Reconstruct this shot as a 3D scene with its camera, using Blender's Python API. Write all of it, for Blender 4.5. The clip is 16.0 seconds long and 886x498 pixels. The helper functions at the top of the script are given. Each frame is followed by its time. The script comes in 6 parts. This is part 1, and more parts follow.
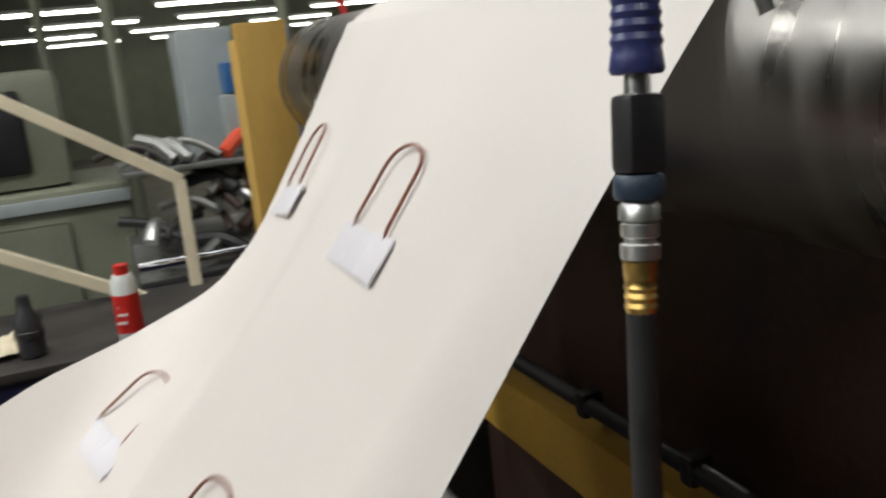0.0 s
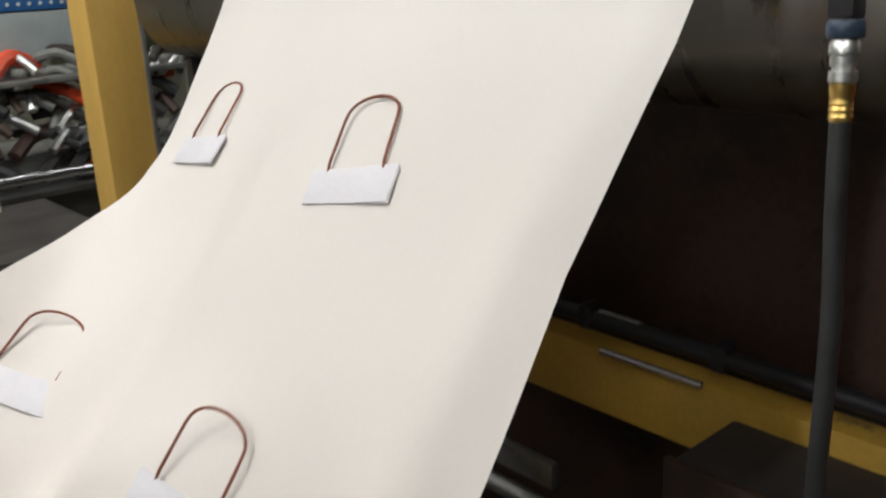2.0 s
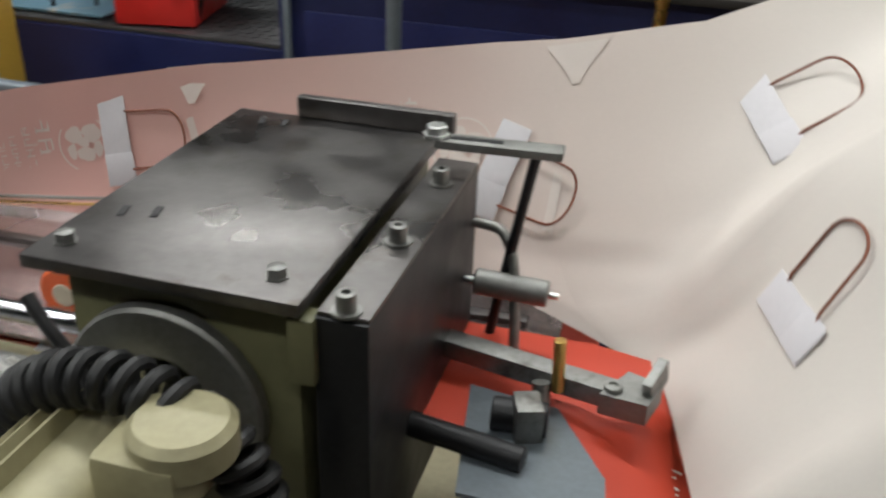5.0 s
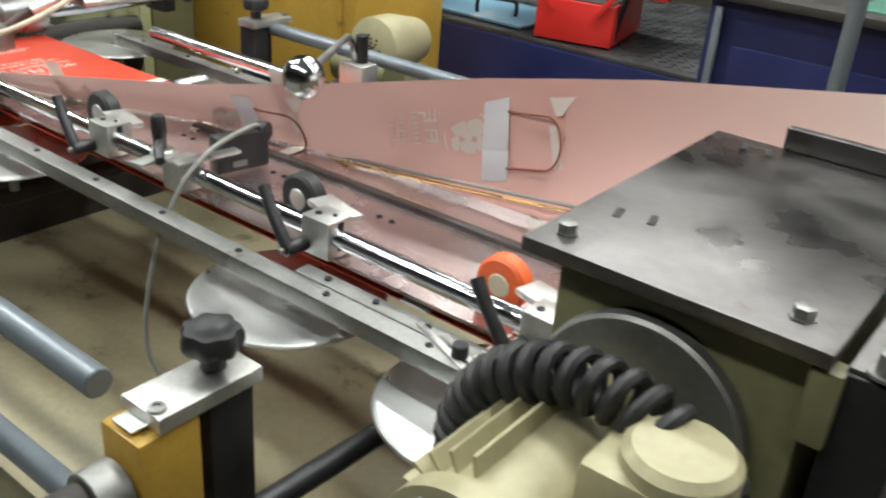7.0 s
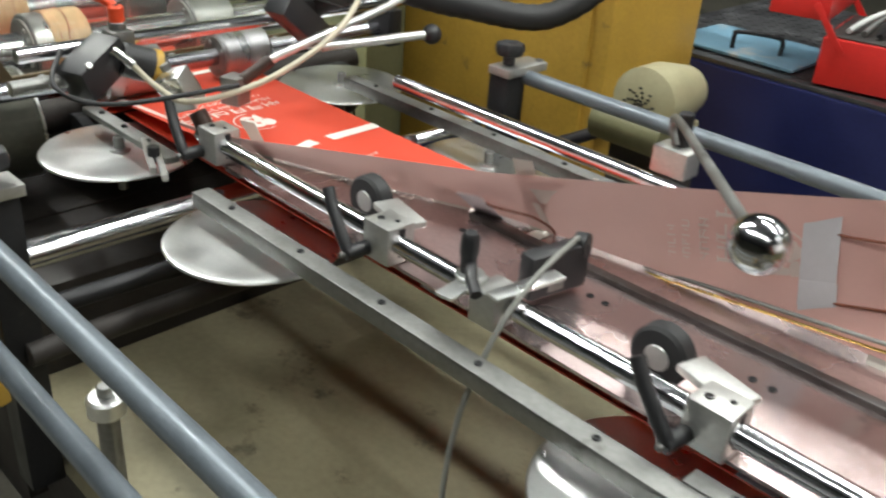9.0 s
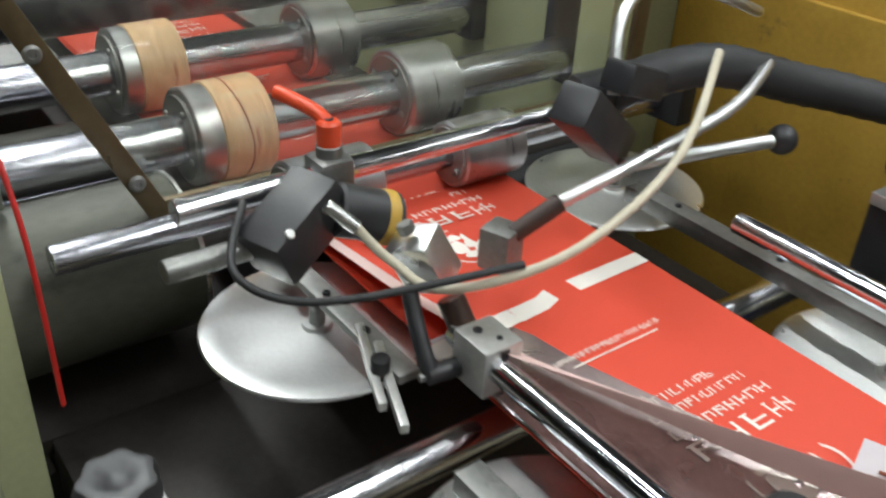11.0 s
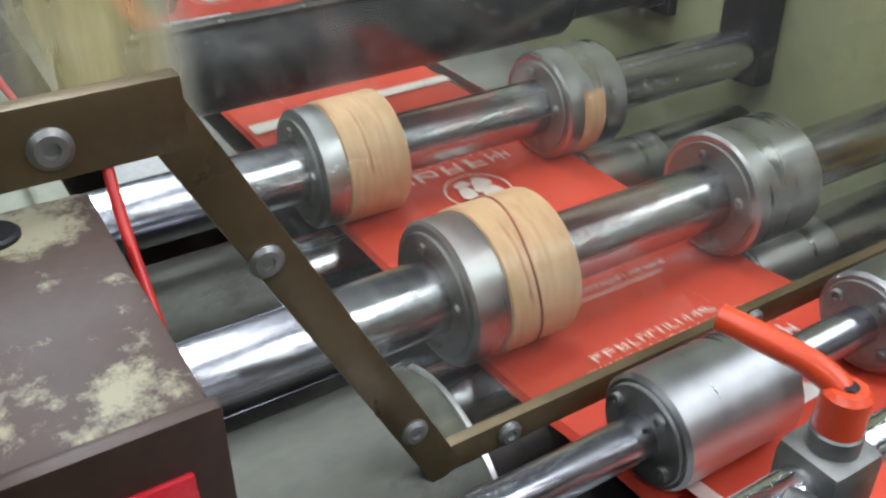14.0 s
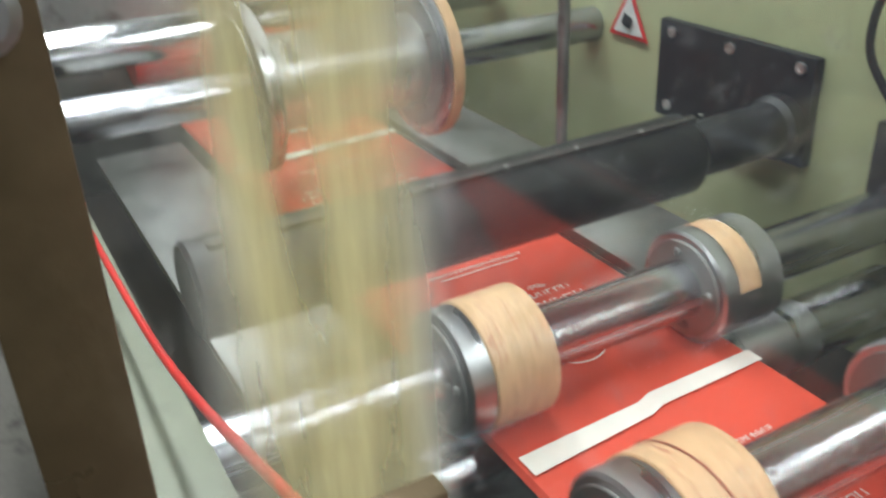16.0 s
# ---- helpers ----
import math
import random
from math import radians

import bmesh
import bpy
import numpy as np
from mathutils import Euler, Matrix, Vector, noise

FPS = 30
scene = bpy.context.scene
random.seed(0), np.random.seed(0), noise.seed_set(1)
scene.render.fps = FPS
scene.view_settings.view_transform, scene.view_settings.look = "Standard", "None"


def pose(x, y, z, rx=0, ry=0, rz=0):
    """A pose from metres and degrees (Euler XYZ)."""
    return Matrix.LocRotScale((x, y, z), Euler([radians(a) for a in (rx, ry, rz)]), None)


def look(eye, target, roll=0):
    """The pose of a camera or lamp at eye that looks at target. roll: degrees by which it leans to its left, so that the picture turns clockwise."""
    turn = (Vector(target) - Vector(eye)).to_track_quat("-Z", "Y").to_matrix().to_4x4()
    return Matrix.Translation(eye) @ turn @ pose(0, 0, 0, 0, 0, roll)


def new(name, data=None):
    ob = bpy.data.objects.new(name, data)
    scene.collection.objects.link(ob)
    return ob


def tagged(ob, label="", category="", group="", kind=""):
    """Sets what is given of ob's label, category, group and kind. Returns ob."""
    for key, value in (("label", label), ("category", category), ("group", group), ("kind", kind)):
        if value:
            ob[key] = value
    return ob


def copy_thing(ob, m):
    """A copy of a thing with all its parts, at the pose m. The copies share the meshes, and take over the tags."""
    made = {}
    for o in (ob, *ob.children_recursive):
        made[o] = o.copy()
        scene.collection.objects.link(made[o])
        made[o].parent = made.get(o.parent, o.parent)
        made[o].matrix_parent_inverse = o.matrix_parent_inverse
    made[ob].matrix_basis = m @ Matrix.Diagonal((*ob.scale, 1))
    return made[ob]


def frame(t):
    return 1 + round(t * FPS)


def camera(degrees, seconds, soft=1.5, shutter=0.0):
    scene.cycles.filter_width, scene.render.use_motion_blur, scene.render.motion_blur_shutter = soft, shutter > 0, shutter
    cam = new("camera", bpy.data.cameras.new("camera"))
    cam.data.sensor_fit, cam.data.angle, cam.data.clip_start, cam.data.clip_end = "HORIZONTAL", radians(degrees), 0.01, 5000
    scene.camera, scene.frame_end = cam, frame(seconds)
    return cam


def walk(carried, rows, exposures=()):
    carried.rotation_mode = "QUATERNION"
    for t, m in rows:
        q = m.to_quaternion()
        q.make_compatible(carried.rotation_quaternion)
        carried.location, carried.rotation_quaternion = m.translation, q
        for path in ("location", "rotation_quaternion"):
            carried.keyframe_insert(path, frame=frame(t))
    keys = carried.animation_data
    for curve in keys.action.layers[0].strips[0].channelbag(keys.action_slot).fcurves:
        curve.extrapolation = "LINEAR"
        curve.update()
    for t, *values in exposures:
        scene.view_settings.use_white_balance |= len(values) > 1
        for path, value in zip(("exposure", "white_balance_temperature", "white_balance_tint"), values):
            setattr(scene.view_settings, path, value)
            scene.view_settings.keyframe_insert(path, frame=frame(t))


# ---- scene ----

cam = camera(52.0, 16.0, soft=2.2, shutter=0.4)
# path begins
PATH = [
    (0, look((2.063, -1.033, 1.878), (2.7726, 0.7834, 1.4323), -5.94)),
    (0.5, look((1.921, -0.961, 1.912), (2.9411, 0.6949, 1.4468), -7.12)),
    (1, look((1.787, -0.929, 1.881), (2.9956, 0.6437, 1.6209), -3.22)),
    (1.5, look((1.746, -0.963, 1.906), (3.0483, 0.4911, 1.4685), -2.30)),
    (2, look((1.614, -1.027, 1.872), (2.8654, 0.4108, 1.2665), -2.63)),
    (2.5, look((1.643, -1.042, 1.845), (2.7039, 0.5012, 1.1438), -4.07)),
    (3, look((1.643, -1.060, 1.800), (2.5162, 0.5450, 0.9870), -1.93)),
    (3.5, look((1.694, -1.076, 1.766), (2.2208, 0.6752, 0.9565), 1.55)),
    (4, look((1.672, -1.097, 1.752), (1.9856, 0.6708, 0.8710), 2.90)),
    (4.5, look((1.681, -1.122, 1.733), (1.5662, 0.6528, 0.8188), 0.71)),
    (5, look((1.731, -1.111, 1.684), (1.2688, 0.5984, 0.7550), 2.14)),
    (7.5, look((1.414, -1.155, 1.620), (0.8563, -0.4524, 1.1783), 4.60)),
    (8, look((1.283, -1.130, 1.635), (0.7089, -0.4437, 1.1893), 4.78)),
    (8.5, look((1.107, -1.105, 1.656), (0.5268, -0.4322, 1.1970), 5.10)),
    (9, look((0.938, -1.066, 1.645), (0.3272, -0.4284, 1.1763), 4.29)),
    (9.5, look((0.776, -1.022, 1.651), (0.1385, -0.4224, 1.1663), 5.14)),
    (10, look((0.565, -0.921, 1.668), (-0.1000, -0.3815, 1.1513), 5.04)),
    (12.5, look((-0.383, -0.670, 1.565), (-1.0570, -0.1451, 1.0452), 2.29)),
    (13, look((-0.466, -0.657, 1.568), (-1.1556, -0.1688, 1.0320), 1.46)),
    (13.5, look((-0.533, -0.671, 1.572), (-1.2750, -0.2255, 1.0713), 1.58)),
    (14, look((-0.556, -0.683, 1.557), (-1.2743, -0.2384, 1.0219), -0.45)),
    (14.5, look((-0.622, -0.687, 1.575), (-1.3087, -0.2149, 1.0223), -1.58)),
    (15, look((-0.663, -0.694, 1.613), (-1.3671, -0.2451, 1.0637), -4.55)),
    (15.2, look((-0.697, -0.698, 1.631), (-1.4011, -0.2525, 1.0778), -1.08)),
    (15.5, look((-0.764, -0.702, 1.652), (-1.4550, -0.2374, 1.0989), 4.27)),
    (16, look((-0.766, -0.698, 1.650), (-1.5487, -0.2784, 1.1901), -2.68)),
]
# path ends
EXPOSURES = [(0, -0.12, 6250, 8), (1, -0.18, 6250, 8), (2, -0.08, 6250, 8), (3.5, -0.1, 6200, 8), (4, -0.12, 6200, 8), (5, -0.1, 6200, 6), (5.4, -0.05, 6200, 6), (7.3, 0.65, 6200, 4), (8, 0.58, 6200, 4), (9, 0.3, 6200, 4), (10, 0.08, 6150, 4), (12.3, -0.15, 5750, 5), (13, 0.0, 5700, 5), (14, 0.12, 5650, 6), (16, 0.4, 5650, 7)]
walk(cam, PATH, EXPOSURES)

# ---------------------------------------------------------------- light
world = bpy.data.worlds.new("hall_air")
scene.world = world
world.use_nodes = True
world.node_tree.nodes["Background"].inputs[0].default_value = (0.78, 0.85, 0.80, 1)
world.node_tree.nodes["Background"].inputs[1].default_value = 0.05


def hall_lamp(x, y, z, sx, sy, watts):
    lamp = bpy.data.lights.new("tube_light", "AREA")
    lamp.shape, lamp.size, lamp.size_y, lamp.energy = "RECTANGLE", sx, sy, watts
    lamp.color = (1.0, 0.97, 0.93)
    ob = new("tube_light", lamp)
    ob.matrix_basis = pose(x, y, z, 0, 0, 0)
    return ob


LAMPS = [(2.0, -2.0, 3.9, 16), (-0.6, -2.1, 3.9, 38), (1.1, 0.75, 3.9, 70), (-2.1, -0.3, 3.9, 64), (2.4, 2.9, 3.9, 18), (-0.6, 2.9, 3.9, 50), (4.8, 1.2, 4.0, 20), (-4.2, -0.2, 3.9, 80)]
for lx, ly, lz, watts in LAMPS:
    hall_lamp(lx, ly, lz, 2.4, 0.20, watts)

# ---------------------------------------------------------------- materials
def mat(name, color, rough=0.5, metal=0.0, vary=0.25, scale=8.0, bump=0.15, fine=90.0, stain=None, stain_at=0.6, stain_scale=3.0, stretch=(1, 1, 1), coat=0.0, trans=0.0, random_tone=0.0, rough_vary=0.12):
    m = bpy.data.materials.new(name)
    m.use_nodes = True
    n, l = m.node_tree.nodes, m.node_tree.links
    b = n["Principled BSDF"]
    b.inputs["Metallic"].default_value = metal
    b.inputs["Coat Weight"].default_value = coat
    tc = n.new("ShaderNodeTexCoord")
    mp = n.new("ShaderNodeMapping")
    mp.inputs["Scale"].default_value = stretch
    l.new(tc.outputs["Object"], mp.inputs["Vector"])
    big = n.new("ShaderNodeTexNoise")
    big.inputs["Scale"].default_value, big.inputs["Detail"].default_value = scale, 6
    l.new(mp.outputs[0], big.inputs["Vector"])
    small = n.new("ShaderNodeTexNoise")
    small.inputs["Scale"].default_value, small.inputs["Detail"].default_value = fine, 4
    l.new(mp.outputs[0], small.inputs["Vector"])
    ramp = n.new("ShaderNodeMapRange")
    ramp.inputs[1].default_value, ramp.inputs[2].default_value = 0.3, 0.7
    ramp.inputs[3].default_value, ramp.inputs[4].default_value = 1 - vary, 1 + vary
    mix0 = n.new("ShaderNodeMath")
    mix0.operation = "MULTIPLY_ADD"
    mix0.inputs[1].default_value, mix0.inputs[2].default_value = 0.35, 0
    l.new(small.outputs[0], mix0.inputs[0])
    add = n.new("ShaderNodeMath")
    add.operation = "MULTIPLY_ADD"
    add.inputs[1].default_value = 0.65
    l.new(big.outputs[0], add.inputs[0])
    l.new(mix0.outputs[0], add.inputs[2])
    l.new(add.outputs[0], ramp.inputs[0])
    tone = n.new("ShaderNodeVectorMath")
    tone.operation = "SCALE"
    tone.inputs[0].default_value = color
    l.new(ramp.outputs[0], tone.inputs["Scale"])
    out = tone.outputs[0]
    if stain:
        sn = n.new("ShaderNodeTexNoise")
        sn.inputs["Scale"].default_value, sn.inputs["Detail"].default_value, sn.inputs["Roughness"].default_value = stain_scale, 8, 0.7
        l.new(mp.outputs[0], sn.inputs["Vector"])
        cut = n.new("ShaderNodeMapRange")
        cut.inputs[1].default_value, cut.inputs[2].default_value = stain_at - 0.03, stain_at + 0.05
        l.new(sn.outputs[0], cut.inputs[0])
        mx = n.new("ShaderNodeMix")
        mx.data_type = "RGBA"
        l.new(cut.outputs[0], mx.inputs[0])
        l.new(out, mx.inputs[6])
        mx.inputs[7].default_value = (*stain, 1)
        out = mx.outputs[2]
    if random_tone:
        oi = n.new("ShaderNodeObjectInfo")
        rm = n.new("ShaderNodeMapRange")
        rm.inputs[3].default_value, rm.inputs[4].default_value = 1 - random_tone, 1 + random_tone
        l.new(oi.outputs["Random"], rm.inputs[0])
        sc = n.new("ShaderNodeVectorMath")
        sc.operation = "SCALE"
        l.new(out, sc.inputs[0])
        l.new(rm.outputs[0], sc.inputs["Scale"])
        out = sc.outputs[0]
    l.new(out, b.inputs["Base Color"])
    rr = n.new("ShaderNodeMapRange")
    rr.inputs[1].default_value, rr.inputs[2].default_value = 0.3, 0.7
    rr.inputs[3].default_value, rr.inputs[4].default_value = max(0.03, rough - rough_vary), min(1, rough + rough_vary)
    l.new(big.outputs[0], rr.inputs[0])
    l.new(rr.outputs[0], b.inputs["Roughness"])
    if bump:
        bp = n.new("ShaderNodeBump")
        bp.inputs["Strength"].default_value, bp.inputs["Distance"].default_value = bump, 0.002
        l.new(small.outputs[0], bp.inputs["Height"])
        l.new(bp.outputs[0], b.inputs["Normal"])
    if trans:
        b.inputs["Transmission Weight"].default_value = trans
    return m


def glow(name, color, strength):
    m = bpy.data.materials.new(name)
    m.use_nodes = True
    b = m.node_tree.nodes["Principled BSDF"]
    b.inputs["Base Color"].default_value = (0.8, 0.8, 0.8, 1)
    b.inputs["Emission Color"].default_value = (*color, 1)
    b.inputs["Emission Strength"].default_value = strength
    return m


def paper(name, color, through_color=None, weight=0.12):
    """Paper: diffuse, slightly see-through to light."""
    m = mat(name, color, 0.62, vary=0.03, scale=3, bump=0.05, fine=160)
    n, l = m.node_tree.nodes, m.node_tree.links
    tr = n.new("ShaderNodeBsdfTranslucent")
    tr.inputs[0].default_value = (*(through_color or color), 1)
    mx = n.new("ShaderNodeMixShader")
    mx.inputs[0].default_value = weight
    l.new(n["Principled BSDF"].outputs[0], mx.inputs[1])
    l.new(tr.outputs[0], mx.inputs[2])
    l.new(mx.outputs[0], n["Material Output"].inputs[0])
    return m


CHROME = mat("chrome_bar", (0.66, 0.66, 0.69), 0.17, 1.0, 0.06, 5, 0.04, 120, rough_vary=0.06)
ROLLSTEEL = mat("worn_roller_steel", (0.29, 0.28, 0.265), 0.34, 1.0, 0.10, 4, 0.05, 120, stretch=(1, 6, 1))
SHAFTSTEEL = mat("worn_shaft_steel", (0.40, 0.40, 0.435), 0.25, 1.0, 0.16, 9, 0.02, 60, stretch=(5, 0.15, 5), rough_vary=0.05)
STEEL = mat("turned_steel", (0.42, 0.42, 0.43), 0.34, 1.0, 0.12, 7, 0.1, 150, stretch=(1, 6, 1))
BRIGHT = mat("brushed_aluminium", (0.74, 0.75, 0.74), 0.34, 1.0, 0.1, 5, 0.12, 140)
ALU = mat("milled_aluminium", (0.55, 0.55, 0.53), 0.42, 0.85, 0.18, 14, 0.2, 150, stain=(0.2, 0.19, 0.17), stain_at=0.66)
DULL = mat("dull_steel", (0.27, 0.27, 0.26), 0.5, 0.9, 0.25, 10, 0.2, 110, stain=(0.08, 0.07, 0.06), stain_at=0.62)
PLATE = mat("oily_steel_plate", (0.15, 0.142, 0.14), 0.36, 0.95, 0.22, 6, 0.25, 60, stain=(0.12, 0.11, 0.10), stain_at=0.6, stain_scale=9, rough_vary=0.18)
FORMER = mat("former_plate_steel", (0.55, 0.45, 0.44), 0.3, 0.9, 0.2, 5, 0.1, 120, stain=(0.25, 0.2, 0.19), stain_at=0.64)
BLACKSTEEL = mat("black_oxide_steel", (0.022, 0.022, 0.024), 0.45, 0.4, 0.3, 9, 0.2, 120)
DARK = mat("grimy_dark_iron", (0.035, 0.030, 0.027), 0.6, 0.2, 0.4, 6, 0.3, 70)
BROWN = mat("rusty_brown_panel", (0.055, 0.030, 0.022), 0.5, 0.2, 0.35, 5, 0.2, 80, stain=(0.03, 0.02, 0.016), stain_at=0.55)
RUBBER = mat("black_rubber", (0.02, 0.02, 0.021), 0.55, 0.0, 0.2, 20, 0.2, 140)
PLASTIC = mat("black_plastic", (0.022, 0.022, 0.024), 0.4, 0.0, 0.15, 20, 0.1, 160)
YELLOW = mat("worn_yellow_paint", (0.47, 0.29, 0.045), 0.45, 0.0, 0.2, 6, 0.2, 90, stain=(0.16, 0.11, 0.05), stain_at=0.66, stain_scale=7)
OCHRE = mat("ochre_board", (0.50, 0.31, 0.07), 0.55, 0.0, 0.15, 3, 0.15, 60, stretch=(4, 4, 0.6))
GREEN = mat("pale_green_machine_paint", (0.40, 0.42, 0.24), 0.42, 0.0, 0.14, 5, 0.12, 90, stain=(0.15, 0.14, 0.08), stain_at=0.72, stain_scale=6)
OLIVE = mat("olive_machine_paint", (0.15, 0.145, 0.075), 0.42, 0.0, 0.2, 6, 0.15, 80, stain=(0.09, 0.08, 0.04), stain_at=0.68)
MOTORBEIGE = mat("beige_cast_motor", (0.36, 0.33, 0.20), 0.45, 0.1, 0.15, 9, 0.25, 90, stain=(0.12, 0.1, 0.06), stain_at=0.68)
NAVY = mat("navy_tank_paint", (0.012, 0.016, 0.075), 0.4, 0.0, 0.3, 4, 0.1, 90)
BLUEGREY = mat("grey_blue_rail", (0.16, 0.185, 0.21), 0.4, 0.3, 0.18, 10, 0.15, 120)
TREAD = mat("dark_tread_plate", (0.12, 0.12, 0.125), 0.4, 0.8, 0.25, 10, 0.2, 100)
LIGHTBLUE = mat("worn_blue_lid", (0.20, 0.36, 0.48), 0.42, 0.3, 0.2, 8, 0.15, 90, stain=(0.45, 0.47, 0.46), stain_at=0.6)
REDPAINT = mat("red_enamel", (0.55, 0.022, 0.018), 0.38, 0.0, 0.12, 7, 0.1, 100)
LEVER = mat("orange_red_lever", (0.68, 0.07, 0.02), 0.36, 0.0, 0.12, 16, 0.1, 120)
TAPE = mat("tan_masking_tape", (0.55, 0.36, 0.20), 0.42, 0.0, 0.22, 22, 0.2, 120, stain=(0.38, 0.17, 0.10), stain_at=0.60, stain_scale=9, stretch=(1, 8, 1))
TAPERED = mat("red_brown_smear", (0.34, 0.13, 0.08), 0.5, 0.0, 0.3, 30, 0.2, 120)
FLOORM = mat("dusty_tray_paint", (0.30, 0.27, 0.17), 0.6, 0.0, 0.22, 4, 0.15, 60, stain=(0.12, 0.10, 0.06), stain_at=0.6, stain_scale=5)
CONCRETE = mat("stained_concrete", (0.16, 0.15, 0.12), 0.75, 0.0, 0.25, 2, 0.2, 60, stain=(0.07, 0.065, 0.05), stain_at=0.6)
PEELED = mat("peeling_brown_paint", (0.060, 0.036, 0.028), 0.62, 0.0, 0.25, 9, 0.25, 90, stain=(0.30, 0.27, 0.18), stain_at=0.535, stain_scale=15)
CREAM = mat("cream_rail_paint", (0.62, 0.55, 0.40), 0.5, 0.0, 0.1, 8, 0.1, 90)
WALLGREY = mat("grey_green_guard_paint", (0.17, 0.18, 0.13), 0.5, 0.0, 0.2, 3, 0.1, 80)


def web_paper(name, backlit_tints):
    """One sheet: white where it comes off the roller; further on, light through the print is put into its colour by x.
    """
    m = paper(name, (0.72, 0.68, 0.64), None, 0.12)
    n, l = m.node_tree.nodes, m.node_tree.links
    b = n["Principled BSDF"]
    tr = next(x for x in n if x.type == "BSDF_TRANSLUCENT")
    was = b.inputs["Base Color"].links[0].from_socket
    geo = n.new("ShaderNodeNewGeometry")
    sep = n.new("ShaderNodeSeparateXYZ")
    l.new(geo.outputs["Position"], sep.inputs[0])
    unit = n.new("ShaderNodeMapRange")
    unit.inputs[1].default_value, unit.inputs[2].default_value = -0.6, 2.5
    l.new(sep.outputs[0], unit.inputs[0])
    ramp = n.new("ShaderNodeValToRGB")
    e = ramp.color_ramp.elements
    e[0].position, e[0].color = 0.0, (*backlit_tints[0], 1)
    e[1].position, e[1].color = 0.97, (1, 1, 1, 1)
    for at_, c in zip((0.23, 0.42, 0.56, 0.68, 0.81), backlit_tints[1:]):
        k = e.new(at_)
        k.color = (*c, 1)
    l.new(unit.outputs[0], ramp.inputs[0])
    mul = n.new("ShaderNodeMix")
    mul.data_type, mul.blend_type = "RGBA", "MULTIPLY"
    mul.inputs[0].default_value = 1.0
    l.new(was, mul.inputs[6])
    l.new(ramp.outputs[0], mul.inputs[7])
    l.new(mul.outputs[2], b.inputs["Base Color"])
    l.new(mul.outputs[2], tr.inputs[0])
    return m


# Backlight through the print tinted in by x; paler downstream for the better-lit flap.
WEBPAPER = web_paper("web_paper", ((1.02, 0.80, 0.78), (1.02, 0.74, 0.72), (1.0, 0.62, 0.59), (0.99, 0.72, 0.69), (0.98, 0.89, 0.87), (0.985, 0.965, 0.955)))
PALEPRINT = web_paper("pale_showing_print", ((1.04, 0.99, 0.97), (1.04, 0.97, 0.95), (1.04, 0.95, 0.93), (1.03, 0.97, 0.95), (1.03, 0.98, 0.97), (1.0, 0.97, 0.96)))
REDPRINT = paper("red_printed_paper", (0.62, 0.062, 0.028), (0.7, 0.1, 0.04), 0.08)
WHITEPRINT = mat("white_print", (0.75, 0.68, 0.62), 0.6, vary=0.04)
CREAMPAPER = mat("unprinted_paper", (0.72, 0.68, 0.62), 0.6, vary=0.05)
PATCH = mat("handle_patch_paper", (0.62, 0.60, 0.63), 0.65, vary=0.05)
CORD = mat("brown_twisted_cord", (0.20, 0.065, 0.035), 0.75, vary=0.3, fine=250, bump=0.4)
CASTROLL = mat("scuffed_cast_roll", (0.085, 0.085, 0.068), 0.46, 0.4, 0.3, 9, 0.2, 90, stain=(0.05, 0.05, 0.042), stain_at=0.58, stain_scale=7, stretch=(1, 0.5, 1), rough_vary=0.2)
BRASS = mat("brass", (0.72, 0.50, 0.16), 0.3, 1.0, 0.12, 12, 0.1, 120)
HOSEBLUE = mat("blue_grip_plastic", (0.035, 0.045, 0.16), 0.42, 0.0, 0.2, 14, 0.1, 120)
NAVYPLASTIC = mat("dark_blue_coupling", (0.03, 0.05, 0.085), 0.45, 0.0, 0.25, 14, 0.15, 120)
CABLE = mat("cream_cable", (0.55, 0.50, 0.38), 0.5, 0.0, 0.1, 20, 0.1, 120)
GREYCABLE = mat("grey_cable", (0.22, 0.22, 0.20), 0.5, 0.0, 0.1, 20, 0.1, 120)
ORANGE = mat("orange_rubber_tyre", (0.75, 0.13, 0.03), 0.45, 0.0, 0.12, 14, 0.1, 120)
ROOF = mat("dark_roof_steel", (0.03, 0.035, 0.035), 0.7, 0.3, 0.3, 2, 0.1, 40)
LAMPGLOW = glow("fluorescent_tube_glow", (1.0, 0.95, 0.82), 9.0)
REDGLOW = mat("red_reflector", (0.62, 0.02, 0.035), 0.3, 0.0, 0.1, 20, 0.1, 120)
WHITEPAINT = mat("white_enamel", (0.62, 0.64, 0.62), 0.4, 0.0, 0.1, 6, 0.1, 90)
BLUEBOX = mat("blue_instrument_paint", (0.03, 0.12, 0.32), 0.4, 0.0, 0.1, 10, 0.1, 90)
GREYBOX = mat("grey_instrument_paint", (0.33, 0.37, 0.37), 0.45, 0.0, 0.1, 10, 0.1, 90)
GUARDBROWN = mat("bronze_guard_bar", (0.11, 0.08, 0.04), 0.38, 0.5, 0.2, 12, 0.2, 100)


